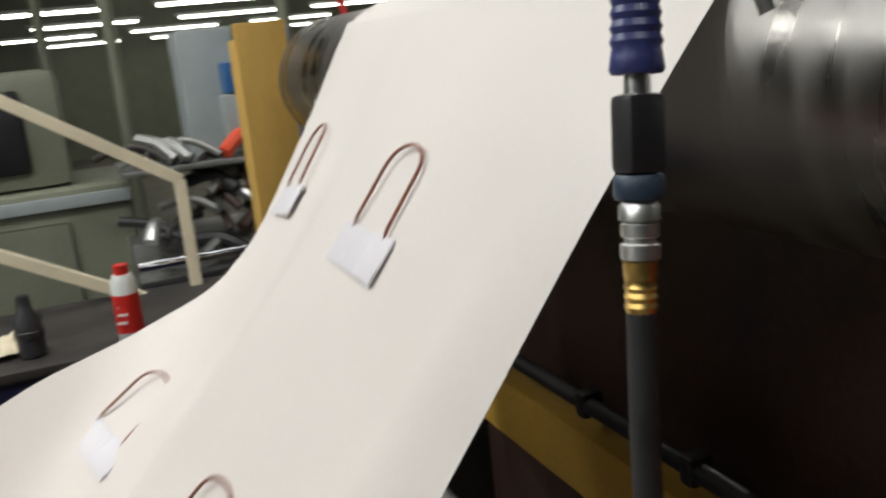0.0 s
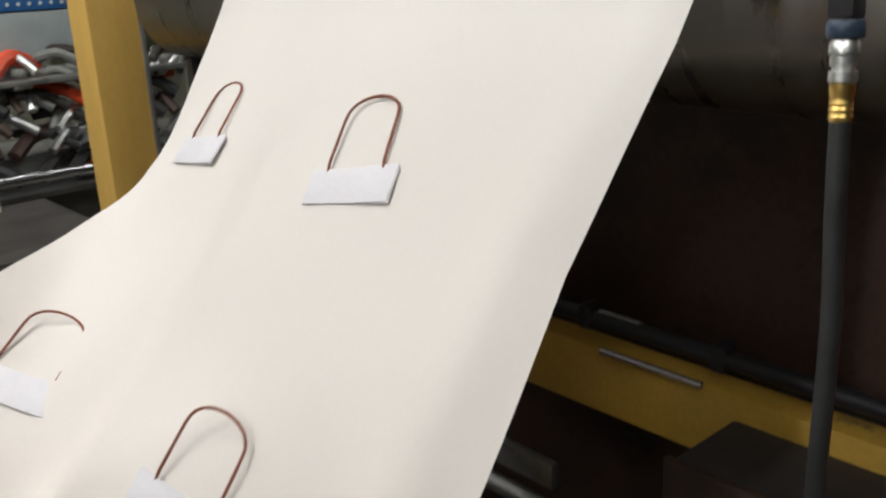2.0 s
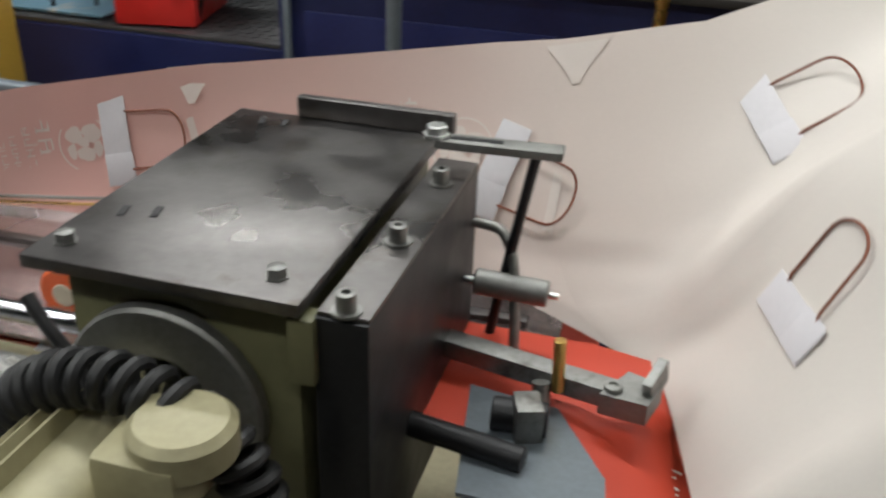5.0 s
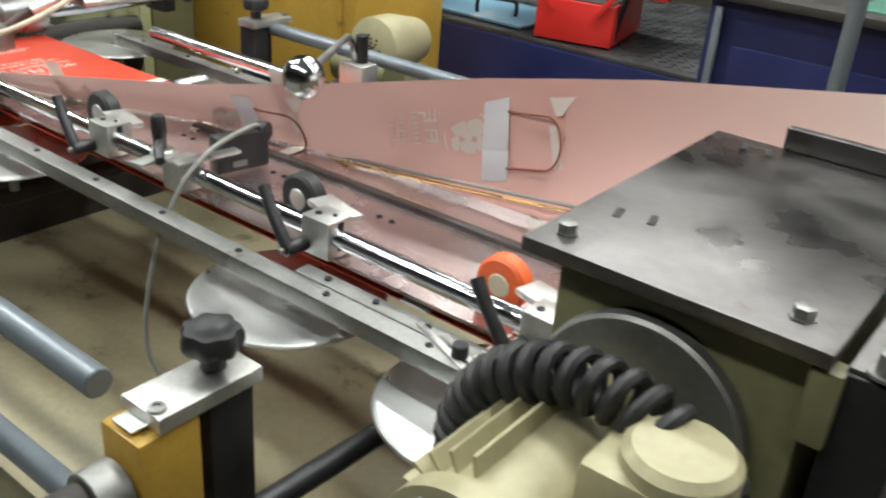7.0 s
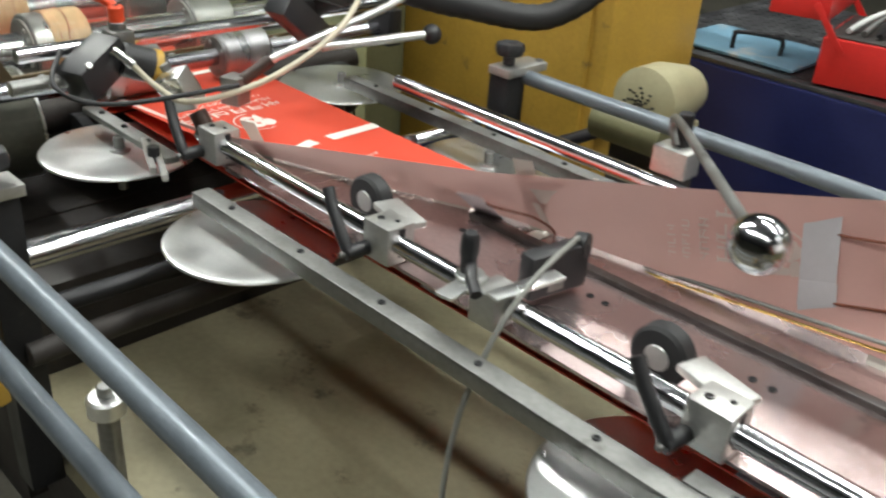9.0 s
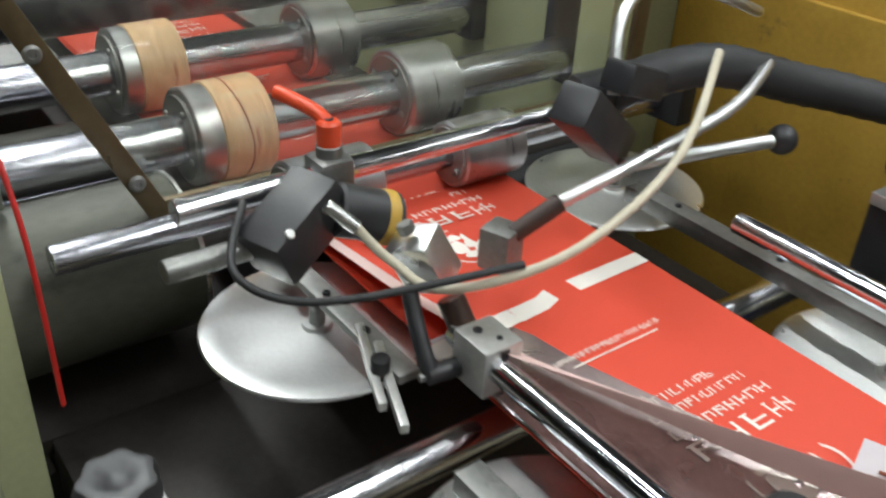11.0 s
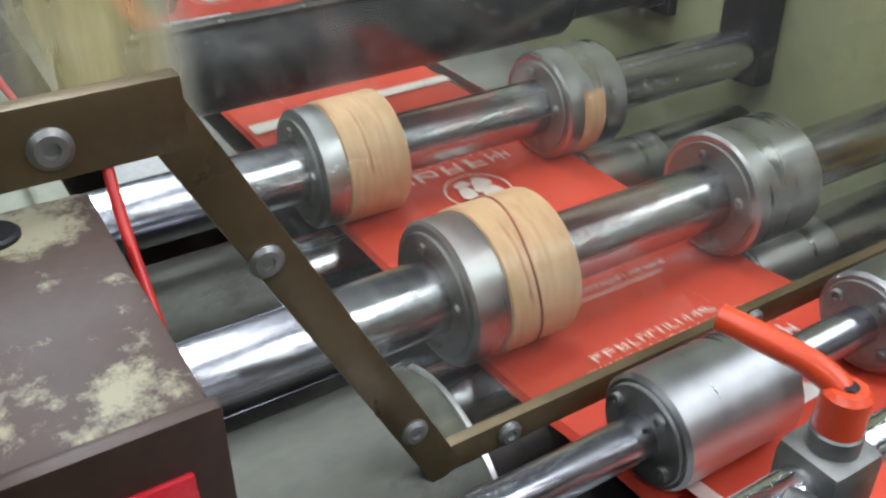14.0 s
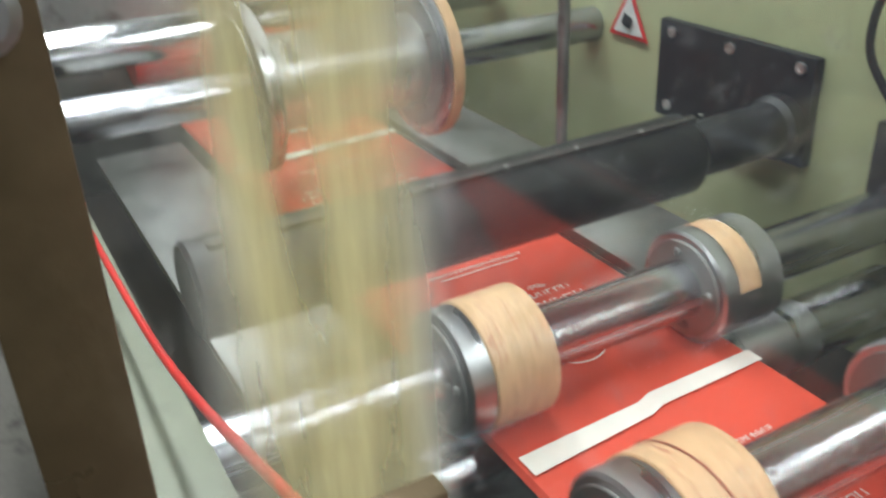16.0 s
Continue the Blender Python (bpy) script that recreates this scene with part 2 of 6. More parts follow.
def clear_plastic():
    m = bpy.data.materials.new("scratched_clear_plastic")
    m.use_nodes = True
    n, l = m.node_tree.nodes, m.node_tree.links
    tr = n.new("ShaderNodeBsdfTransparent")
    tr.inputs[0].default_value = (0.93, 0.94, 0.90, 1)
    gl = n.new("ShaderNodeBsdfGlossy")
    gl.inputs["Roughness"].default_value = 0.05
    mx = n.new("ShaderNodeMixShader")
    mx.inputs[0].default_value = 0.05
    l.new(tr.outputs[0], mx.inputs[1])
    l.new(gl.outputs[0], mx.inputs[2])
    haze = n.new("ShaderNodeBsdfDiffuse")
    tc = n.new("ShaderNodeTexCoord")
    sp = n.new("ShaderNodeTexNoise")
    sp.inputs["Scale"].default_value, sp.inputs["Detail"].default_value, sp.inputs["Roughness"].default_value = 60, 9, 0.8
    l.new(tc.outputs["Object"], sp.inputs["Vector"])
    cut = n.new("ShaderNodeMapRange")
    cut.inputs[1].default_value, cut.inputs[2].default_value, cut.inputs[3].default_value, cut.inputs[4].default_value = 0.56, 0.85, 0.02, 0.32
    l.new(sp.outputs[0], cut.inputs[0])
    # old yellow adhesive smear, running down the near edge of the pane
    sep = n.new("ShaderNodeSeparateXYZ")
    l.new(tc.outputs["Object"], sep.inputs[0])
    mp = n.new("ShaderNodeMapping")
    mp.inputs["Scale"].default_value = (1, 26, 3)
    l.new(tc.outputs["Object"], mp.inputs[0])
    sm = n.new("ShaderNodeTexNoise")
    sm.inputs["Scale"].default_value, sm.inputs["Detail"].default_value = 1.5, 7
    l.new(mp.outputs[0], sm.inputs["Vector"])
    bump_y = n.new("ShaderNodeMapRange")
    bump_y.interpolation_type = "SMOOTHSTEP"
    bump_y.inputs[1].default_value, bump_y.inputs[2].default_value, bump_y.inputs[3].default_value, bump_y.inputs[4].default_value = -0.655, -0.615, 0, 1
    l.new(sep.outputs[1], bump_y.inputs[0])
    fall_y = n.new("ShaderNodeMapRange")
    fall_y.interpolation_type = "SMOOTHSTEP"
    fall_y.inputs[1].default_value, fall_y.inputs[2].default_value, fall_y.inputs[3].default_value, fall_y.inputs[4].default_value = -0.575, -0.53, 1, 0
    l.new(sep.outputs[1], fall_y.inputs[0])
    mul = n.new("ShaderNodeMath")
    mul.operation = "MULTIPLY"
    l.new(bump_y.outputs[0], mul.inputs[0])
    l.new(fall_y.outputs[0], mul.inputs[1])
    sm_cut = n.new("ShaderNodeMapRange")
    sm_cut.inputs[1].default_value, sm_cut.inputs[2].default_value, sm_cut.inputs[3].default_value, sm_cut.inputs[4].default_value = 0.3, 0.65, 0.12, 0.72
    l.new(sm.outputs[0], sm_cut.inputs[0])
    mul2 = n.new("ShaderNodeMath")
    mul2.operation = "MULTIPLY"
    l.new(mul.outputs[0], mul2.inputs[0])
    l.new(sm_cut.outputs[0], mul2.inputs[1])
    tot = n.new("ShaderNodeMath")
    tot.operation = "MAXIMUM"
    l.new(mul2.outputs[0], tot.inputs[0])
    l.new(cut.outputs[0], tot.inputs[1])
    colr = n.new("ShaderNodeMix")
    colr.data_type = "RGBA"
    l.new(mul.outputs[0], colr.inputs[0])
    colr.inputs[6].default_value, colr.inputs[7].default_value = (0.68, 0.68, 0.66, 1), (0.66, 0.59, 0.31, 1)
    l.new(colr.outputs[2], haze.inputs[0])
    m2 = n.new("ShaderNodeMixShader")
    l.new(tot.outputs[0], m2.inputs[0])
    l.new(mx.outputs[0], m2.inputs[1])
    l.new(haze.outputs[0], m2.inputs[2])
    l.new(m2.outputs[0], n["Material Output"].inputs[0])
    return m


CLEAR = clear_plastic()

# ---------------------------------------------------------------- mesh helpers
def V(*a):
    return Vector(a)


def obj(name, bm, material, parent=None, label="", smooth=40):
    me = bpy.data.meshes.new(name)
    bm.to_mesh(me)
    bm.free()
    for p in me.polygons:
        p.use_smooth = True
    me.set_sharp_from_angle(angle=radians(smooth))
    me.materials.append(material)
    ob = new(name, me)
    if parent:
        ob.parent = parent
    if label:
        ob["label"] = label
    return ob


def part(name, bm, material, parent, label=""):
    return obj(name, bm, material, parent, label)


def base(name, at=(0, 0, 0), label="", category="", group="", kind=""):
    e = new(name)
    e.empty_display_size = 0.05
    e.location = at
    return tagged(e, label, category, group, kind)


def box(bm, c, s, rot=(0, 0, 0), bev=0.0):
    m = pose(*c, *rot) @ Matrix.Diagonal((*s, 1))
    r = bmesh.ops.create_cube(bm, size=1, matrix=m)
    if bev:
        es = list({e for v in r["verts"] for e in v.link_edges})
        bmesh.ops.bevel(bm, geom=es, offset=bev, segments=2, affect="EDGES", profile=0.6)
    return bm


def Box(c, s, rot=(0, 0, 0), bev=0.003):
    return box(bmesh.new(), c, s, rot, bev)


def lathe(bm, p0, p1, prof, seg=32):
    """A turned body: profile of (distance along from p0, radius)."""
    p0, p1 = Vector(p0), Vector(p1)
    ax = (p1 - p0).normalized()
    q = ax.to_track_quat("Z", "Y").to_matrix()
    rings = []
    for d, r in prof:
        rings.append([bm.verts.new(p0 + ax * d + q @ V(r * math.cos(2 * math.pi * k / seg), r * math.sin(2 * math.pi * k / seg), 0)) for k in range(seg)])
    for a, b in zip(rings, rings[1:]):
        for k in range(seg):
            bm.faces.new((a[k], a[(k + 1) % seg], b[(k + 1) % seg], b[k]))
    bm.faces.new(list(reversed(rings[0])))
    bm.faces.new(rings[-1])
    return bm


def cyl(bm, p0, p1, r, seg=24, bev=0.0015):
    d = (Vector(p1) - Vector(p0)).length
    return lathe(bm, p0, p1, [(0, r - bev), (bev, r), (d - bev, r), (d, r - bev)], seg)


def Cyl(p0, p1, r, seg=24, bev=0.0015):
    return cyl(bmesh.new(), p0, p1, r, seg, bev)


def hollow(bm, p0, p1, r0, r1, seg=40, bev=0.002):
    p0, p1 = Vector(p0), Vector(p1)
    d = (p1 - p0).length
    ax = (p1 - p0).normalized()
    q = ax.to_track_quat("Z", "Y").to_matrix()
    prof = [(0, r0), (0, r1 - bev), (bev, r1), (d - bev, r1), (d, r1 - bev), (d, r0)]
    rings = [[bm.verts.new(p0 + ax * dd + q @ V(r * math.cos(2 * math.pi * k / seg), r * math.sin(2 * math.pi * k / seg), 0)) for k in range(seg)] for dd, r in prof]
    rings.append(rings[0])
    for a, b in zip(rings, rings[1:]):
        for k in range(seg):
            bm.faces.new((a[k], a[(k + 1) % seg], b[(k + 1) % seg], b[k]))
    return bm


def smooth_line(pts, n=8):
    pts = [Vector(p) for p in pts]
    out = []
    for i in range(len(pts) - 1):
        a, b, c, d = pts[max(i - 1, 0)], pts[i], pts[i + 1], pts[min(i + 2, len(pts) - 1)]
        for k in range(n):
            t = k / n
            out.append(0.5 * (2 * b + (c - a) * t + (2 * a - 5 * b + 4 * c - d) * t * t + (3 * b - a - 3 * c + d) * t ** 3))
    out.append(pts[-1])
    return out


def hose(bm, pts, r, seg=12, ribs=0.0, rib_step=1):
    """A tube along a line of points."""
    pts = [Vector(p) for p in pts]
    rings, up = [], V(0.1, 0.2, 1).normalized()
    for i, p in enumerate(pts):
        t = (pts[min(i + 1, len(pts) - 1)] - pts[max(i - 1, 0)]).normalized()
        s = t.cross(up)
        if s.length < 1e-3:
            s = t.orthogonal()
        s.normalize()
        up = s.cross(t).normalized()
        rr = r * (1 + ribs * (1 if (i // rib_step) % 2 else -1)) if ribs else r
        rings.append([bm.verts.new(p + s * (rr * math.cos(2 * math.pi * k / seg)) + up * (rr * math.sin(2 * math.pi * k / seg))) for k in range(seg)])
    for a, b in zip(rings, rings[1:]):
        for k in range(seg):
            bm.faces.new((a[k], a[(k + 1) % seg], b[(k + 1) % seg], b[k]))
    bm.faces.new(list(reversed(rings[0])))
    bm.faces.new(rings[-1])
    return bm


def Hose(pts, r, seg=12, n=8, ribs=0.0, rib_step=1):
    return hose(bmesh.new(), smooth_line(pts, n), r, seg, ribs, rib_step)


def sheet(rows, thick=0.0):
    """A sheet through rows of points."""
    bm = bmesh.new()
    g = [[bm.verts.new(p) for p in r] for r in rows]
    for a, b in zip(g, g[1:]):
        for i in range(len(a) - 1):
            bm.faces.new((a[i], a[i + 1], b[i + 1], b[i]))
    return bm


def slab(bm, outline, z0, z1):
    """A flat plate with the given outline in x, y."""
    lo = [bm.verts.new((x, y, z0)) for x, y in outline]
    hi = [bm.verts.new((x, y, z1)) for x, y in outline]
    bm.faces.new(list(reversed(lo)))
    bm.faces.new(hi)
    for i in range(len(lo)):
        j = (i + 1) % len(lo)
        bm.faces.new((lo[i], lo[j], hi[j], hi[i]))
    return bm


def bolt(at, axis, r, h, parent, material=None, name="bolt"):
    """A hexagon socket screw head."""
    p0 = Vector(at)
    bm = lathe(bmesh.new(), p0, p0 + Vector(axis), [(0, r), (h * 0.85, r), (h, r * 0.88), (h, r * 0.5), (h * 0.45, r * 0.45)], 14)
    return part(name, bm, material or BLACKSTEEL, parent)

# ---------------------------------------------------------------- hall
tagged(obj("floor", Box((4, 4, -0.05), (36, 36, 0.1), bev=0), CONCRETE), "stained grey concrete factory floor", "floor", kind="structure")
for nm, c, s in (("wall_north", (4, 22.05, 2.6), (36.2, 0.1, 5.2)), ("wall_south", (4, -14.05, 2.6), (36.2, 0.1, 5.2)), ("wall_east", (22.05, 4, 2.6), (0.1, 36, 5.2)), ("wall_west", (-14.05, 4, 2.6), (0.1, 36, 5.2))):
    tagged(obj(nm, Box(c, s, bev=0), WALLGREY), "dim grey-green factory hall wall", "wall", kind="structure")
ceil_bm = Box((4, 4, 5.3), (36.2, 36.2, 0.1), bev=0)
for k in range(18):
    box(ceil_bm, (-13 + 2.1 * k, 4, 5.1), (0.14, 36, 0.3))
for k in range(12):
    box(ceil_bm, (4, -12 + 3 * k, 4.85), (36, 0.07, 0.14))
tagged(obj("ceiling", ceil_bm, ROOF), "dark steel roof with beams and purlins", "ceiling", kind="structure")


def batten(x, y, z, along, length=1.5):
    b = base("ceiling_lamp", (x, y, z), "white fluorescent tube lamp hung under the dark roof", "lamp", "hall lamps")
    d = (length, 0.0) if along == "x" else (0.0, length)
    part("housing", Box((0, 0, 0.05), (d[0] + 0.12, d[1] + 0.12, 0.05)), WHITEPAINT, b)
    for o in (-0.05, 0.05):
        off = (0, o) if along == "x" else (o, 0)
        part("tube", Cyl((off[0] - d[0] / 2, off[1] - d[1] / 2, 0), (off[0] + d[0] / 2, off[1] + d[1] / 2, 0), 0.019, 10), LAMPGLOW, b)
    for sgn in (-1, 1):
        part("hanger", Cyl((d[0] * 0.4 * sgn, d[1] * 0.4 * sgn, 0.07), (d[0] * 0.4 * sgn, d[1] * 0.4 * sgn, 5.26 - z), 0.006, 6), DULL, b)
    return b


for bx, by, bz, _ in LAMPS:
    batten(bx, by, bz + 0.05, "x", 2.4)
for i in range(6):
    for k in range(5):
        batten(4.6 + 2.7 * i + 0.5 * (k % 2), 7.5 + 2.7 * k - 0.9 * i, 3.9 + 0.1 * ((i + k) % 3), "x", 1.6)

for i in range(3):
    for k in range(4):
        batten(2.0 + 2.3 * i + 0.6 * (k % 2), 12.5 + 2.6 * k, 2.75 - 0.06 * k, "x", 1.6)

# steel posts and rails of the mezzanine frame behind the roller
frame_posts = base("pipe_scaffold", (0, 0, 0), "green-grey pipe frame standing behind the big roller", "pipe frame")
for px, py, ph in ((2.35, 4.2, 4.9), (3.15, 3.6, 4.9), (3.75, 3.3, 4.9), (4.55, 2.6, 4.9), (2.0, 5.4, 4.9), (5.6, 2.2, 4.9)):
    part("post", Cyl((px, py, 0), (px, py, ph), 0.035, 10), WALLGREY, frame_posts)
for a, b_ in (((2.35, 4.2, 2.9), (3.75, 3.3, 2.9)), ((3.15, 3.6, 2.55), (5.6, 2.2, 2.75)), ((2.0, 5.4, 2.7), (3.15, 3.6, 2.65)), ((2.35, 4.2, 3.3), (5.6, 2.2, 3.3))):
    part("cross_rail", Cyl(a, b_, 0.022, 8), WALLGREY, frame_posts)
hoist = base("hoist_box", (3.3, 2.7, 2.62), "pale grey control box hanging over the line", "control box")
part("body", Box((0, 0, 0), (0.42, 0.3, 0.3), bev=0.02), GREYBOX, hoist)
part("gland", Cyl((0, 0, -0.15), (0, 0, -0.28), 0.06), DULL, hoist)
for k, cx in enumerate((-0.12, 0.14)):
    part("cable", Hose([(cx, 0, -0.1), (cx * 1.3, -0.05, -0.4), (cx * 0.8, -0.1, -0.75)], 0.015), GREYBOX if k else REDPAINT, hoist)

# ---------------------------------------------------------------- the roller that brings the web down
ROLL_X, ROLL_Z, ROLL_R = 2.66, 1.815, 0.14
roller = base("draw_roller", (ROLL_X, 0, ROLL_Z), "large polished steel roller carrying the white paper web", "roller")
part("drum", lathe(bmesh.new(), (0, -0.98, 0), (0, 1.08, 0), [(0, 0.05), (0, ROLL_R - 0.01), (0.01, ROLL_R), (2.03, ROLL_R), (2.04, ROLL_R - 0.01), (2.04, 0.05)], 72), ROLLSTEEL, roller)
part("journal", Cyl((0, -1.12, 0), (0, 1.12, 0), 0.045), DULL, roller)
post = base("ochre_post", (2.522, 1.255, 0), "ochre boxed post beside the steel roller", "post")
part("front_board", Box((0, -0.06, 0.983), (0.125, 0.02, 1.966), bev=0.004), OCHRE, post)
part("side_board", Box((0.066, 0.0, 0.978), (0.012, 0.15, 1.946), bev=0.003), DULL, post)
part("core", Box((-0.002, 0.01, 0.965), (0.11, 0.11, 1.93), bev=0.004), OCHRE, post)

under = base("roller_stand", (2.83, 0, 0), "dark brown steel stand below the big roller", "machine frame")
part("back_panel", Box((0.10, -0.1, 1.20), (0.04, 2.1, 1.14)), BROWN, under)
part("side_plate", Box((0.0, -1.02, 0.95), (0.5, 0.03, 1.9)), REDPAINT, under)
part("far_plate", Box((0.0, 1.04, 0.9), (0.4, 0.03, 1.8)), DARK, under)
part("pipe", Cyl((-0.06, -1.0, 1.27), (-0.06, 1.0, 1.27), 0.014), BLACKSTEEL, under)
for cy in (-0.62, -0.34, -0.08, 0.2):
    part("pipe_clip", Box((-0.055, cy, 1.27), (0.04, 0.03, 0.045), bev=0.008), BLACKSTEEL, under)
part("chrome_strip", Cyl((-0.092, -0.33, 1.230), (-0.092, -0.13, 1.230), 0.006, 10), CHROME, under)
part("pull_handle", Hose([(-0.052, -0.10, 1.276), (-0.060, -0.105, 1.284), (-0.061, -0.12, 1.285), (-0.061, -0.17, 1.285), (-0.060, -0.185, 1.284), (-0.052, -0.19, 1.276)], 0.004), DULL, under)
part("yellow_beam", Box((-0.05, -0.1, 1.165), (0.06, 1.9, 0.12), bev=0.006), YELLOW, under)
part("lower_rod", Cyl((-0.16, -0.9, 0.92), (-0.16, 0.7, 0.92), 0.018), DULL, under)
part("lower_shelf", Box((-0.02, 0, 0.62), (0.5, 1.9, 0.04)), DARK, under)
part("red_guard", Box((-0.12, -0.42, 0.98), (0.02, 0.09, 0.05)), REDPAINT, under)
part("steel_tab", Box((-0.14, 0.0, 0.98), (0.02, 0.14, 0.05)), DULL, under)

perf = base("perforated_guard", (2.72, -0.555, 0.035), "dark perforated sheet metal guard box", "guard box")
part("case", Box((0.05, 0, 0.58), (0.36, 0.36, 1.14), bev=0.01), DARK, perf)
part("frame_rim", Box((-0.135, 0, 0.58), (0.012, 0.37, 1.15), bev=0.003), BROWN, perf)
holes = bmesh.new()
for i in range(16):
    for k in range(14):
        lathe(holes, (-0.1405, -0.15 + i * 0.02, 0.82 + k * 0.02), (-0.1455, -0.15 + i * 0.02, 0.82 + k * 0.02), [(0, 0.006), (0.003, 0.006)], 6)
ph = part("perforation", holes, BLACKSTEEL, perf)
ph["kind"] = "stuff"
beam = base("yellow_beam_block", (2.42, -0.02, 0), "yellow painted steel beam lying on dark blocks", "beam")
part("beam", Box((0.14, -0.20, 0.875), (0.09, 0.50, 0.09), (0, 0, 6), 0.010), YELLOW, beam)
part("block", Box((0.15, -0.20, 0.41), (0.12, 0.4, 0.82), (0, 0, 6)), DARK, beam)
clut = base("pipe_stack", (2.62, 0.35, 0), "dark greasy bars stacked inside the stand", "bars")
for k in range(4):
    part("bar", Cyl((-0.5, -0.3 + 0.16 * k, 0.66 + 0.05 * (k % 2)), (0.1, -0.2 + 0.16 * k, 0.7), 0.03), DARK, clut)
part("rest", Box((-0.2, 0, 0.3), (0.5, 0.8, 0.6)), DARK, clut)

# ---------------------------------------------------------------- the web
def lerp(a, b, t):
    return a + (b - a) * t


def table(xs, ys, x):
    return float(np.interp(x, xs, ys))


TUBE_N, TUBE_F, TUBE_Z = -0.226, 0.195, 0.930
NU = 41


def on_drum(deg, y):
    a = radians(deg)
    return V(ROLL_X + (ROLL_R + 0.006) * math.cos(a), y, ROLL_Z + (ROLL_R + 0.006) * math.sin(a))


def profile(pts):
    """A cross line through a few points, spread evenly along its length."""
    line = smooth_line(pts, 10)
    d = [0.0]
    for a, b in zip(line, line[1:]):
        d.append(d[-1] + (b - a).length)

    def f(u):
        s = u * d[-1]
        for k in range(len(d) - 1):
            if s <= d[k + 1] + 1e-9:
                w = (s - d[k]) / max(d[k + 1] - d[k], 1e-9)
                return line[k].lerp(line[k + 1], w)
        return line[-1]
    return f


WEB_NEAR, WEB_FAR = -0.455, 0.585
STATIONS = [
    profile([(3.90, WEB_NEAR, 1.955), (3.90, 0.0, 1.955), (3.90, WEB_FAR, 1.955)]),
    profile([(3.10, WEB_NEAR, 1.96), (3.10, 0.0, 1.96), (3.10, WEB_FAR, 1.96)]),
]
for deg in (89, 100, 111, 122, 132, 142):
    STATIONS.append((lambda dg: (lambda u: on_drum(dg, lerp(WEB_NEAR, WEB_FAR, u))))(deg))
STATIONS += [
    profile([(2.425, -0.475, 1.77), (2.425, -0.2, 1.76), (2.42, 0.1, 1.74), (2.42, 0.35, 1.71), (2.43, 0.58, 1.69)]),
    profile([(2.27, -0.49, 1.56), (2.27, -0.25, 1.555), (2.255, 0.05, 1.545), (2.26, 0.33, 1.51), (2.30, 0.57, 1.51)]),
    profile([(2.13, -0.50, 1.37), (2.12, -0.25, 1.38), (2.085, 0.05, 1.375), (2.045, 0.20, 1.34), (2.07, 0.37, 1.37), (2.13, 0.55, 1.455)]),
    profile([(2.02, -0.49, 1.21), (2.00, -0.25, 1.21), (1.94, 0.02, 1.27), (1.87, 0.22, 1.20), (1.93, 0.50, 1.435)]),
    profile([(1.91, -0.47, 1.05), (1.88, -0.25, 1.06), (1.815, 0.00, 1.045), (1.745, 0.10, 1.02), (1.715, 0.24, 1.14), (1.72, 0.44, 1.395)]),
]
NEAR_END = profile([(1.84, -0.45, 0.92), (1.81, -0.25, 0.94), (1.745, -0.02, 0.965), (1.66, 0.075, 0.955), (1.55, 0.19, 1.06), (1.50, 0.37, 1.345)])
STATIONS.append(NEAR_END)
rows = []
for a in range(len(STATIONS) - 1):
    p0, p1, p2, p3 = STATIONS[max(a - 1, 0)], STATIONS[a], STATIONS[a + 1], STATIONS[min(a + 2, len(STATIONS) - 1)]
    for k in range(6):
        t = k / 6
        row = []
        for i in range(NU):
            u = i / (NU - 1)
            q0, q1, q2, q3 = p0(u), p1(u), p2(u), p3(u)
            row.append(0.5 * (2 * q1 + (q2 - q0) * t + (2 * q0 - 5 * q1 + 4 * q2 - q3) * t * t + (3 * q1 - q0 - 3 * q2 + q3) * t ** 3))
        rows.append(row)
rows.append([NEAR_END(i / (NU - 1)) for i in range(NU)])
# how the two edges of the hanging sheet settle, row by row
SETTLE_AT = [42, 48, 54, 60, 66, 72, 78]
NEAR_SETTLE = [(0, 0, 0), (0.002, 0.003, 0.008), (0.005, 0.035, 0.002), (-0.001, 0.027, 0.011), (-0.004, 0.019, 0.013), (0.0, 0.008, 0.007), (0.0, 0.006, 0.005)]
FAR_SETTLE = [(0, 0, 0), (-0.009, -0.008, 0.014), (-0.012, -0.020, 0.026), (0.004, -0.041, 0.014), (0.009, -0.054, -0.010), (0.022, -0.055, -0.044), (0.018, -0.041, -0.033)]
for r_i, row in enumerate(rows):
    if r_i < 42:
        continue
    near_s = V(*(table(SETTLE_AT, [c[k] for c in NEAR_SETTLE], r_i) for k in range(3)))
    far_s = V(*(table(SETTLE_AT, [c[k] for c in FAR_SETTLE], r_i) for k in range(3)))
    k_ = min(1.0, (r_i - 42) / 16)
    for i in range(NU):
        u = i / (NU - 1)
        c_ = 0.055 + 0.03 * k_
        curl = 0.030 * (math.exp(-((u - c_) / 0.055) ** 2) - math.exp(-(c_ / 0.055) ** 2) * math.exp(-(u / 0.03) ** 2))
        fold = 0.014 * math.exp(-((u - 0.60 + 0.05 * k_) / 0.035) ** 2) - 0.012 * math.exp(-((u - 0.70 + 0.04 * k_) / 0.05) ** 2)
        wave = 0.0035 * math.sin(u * 15 + r_i * 0.05) + 0.003 * noise.noise(V(u * 5, r_i * 0.09, 3))
        row[i] = row[i] + near_s * (1 - u) + far_s * u + V(-0.8, 0, 0.6) * ((curl + fold + wave * min(1, u * 8) * min(1, (1 - u) * 8)) * k_)
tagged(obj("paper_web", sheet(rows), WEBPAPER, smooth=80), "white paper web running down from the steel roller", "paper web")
WEB_ROWS = rows

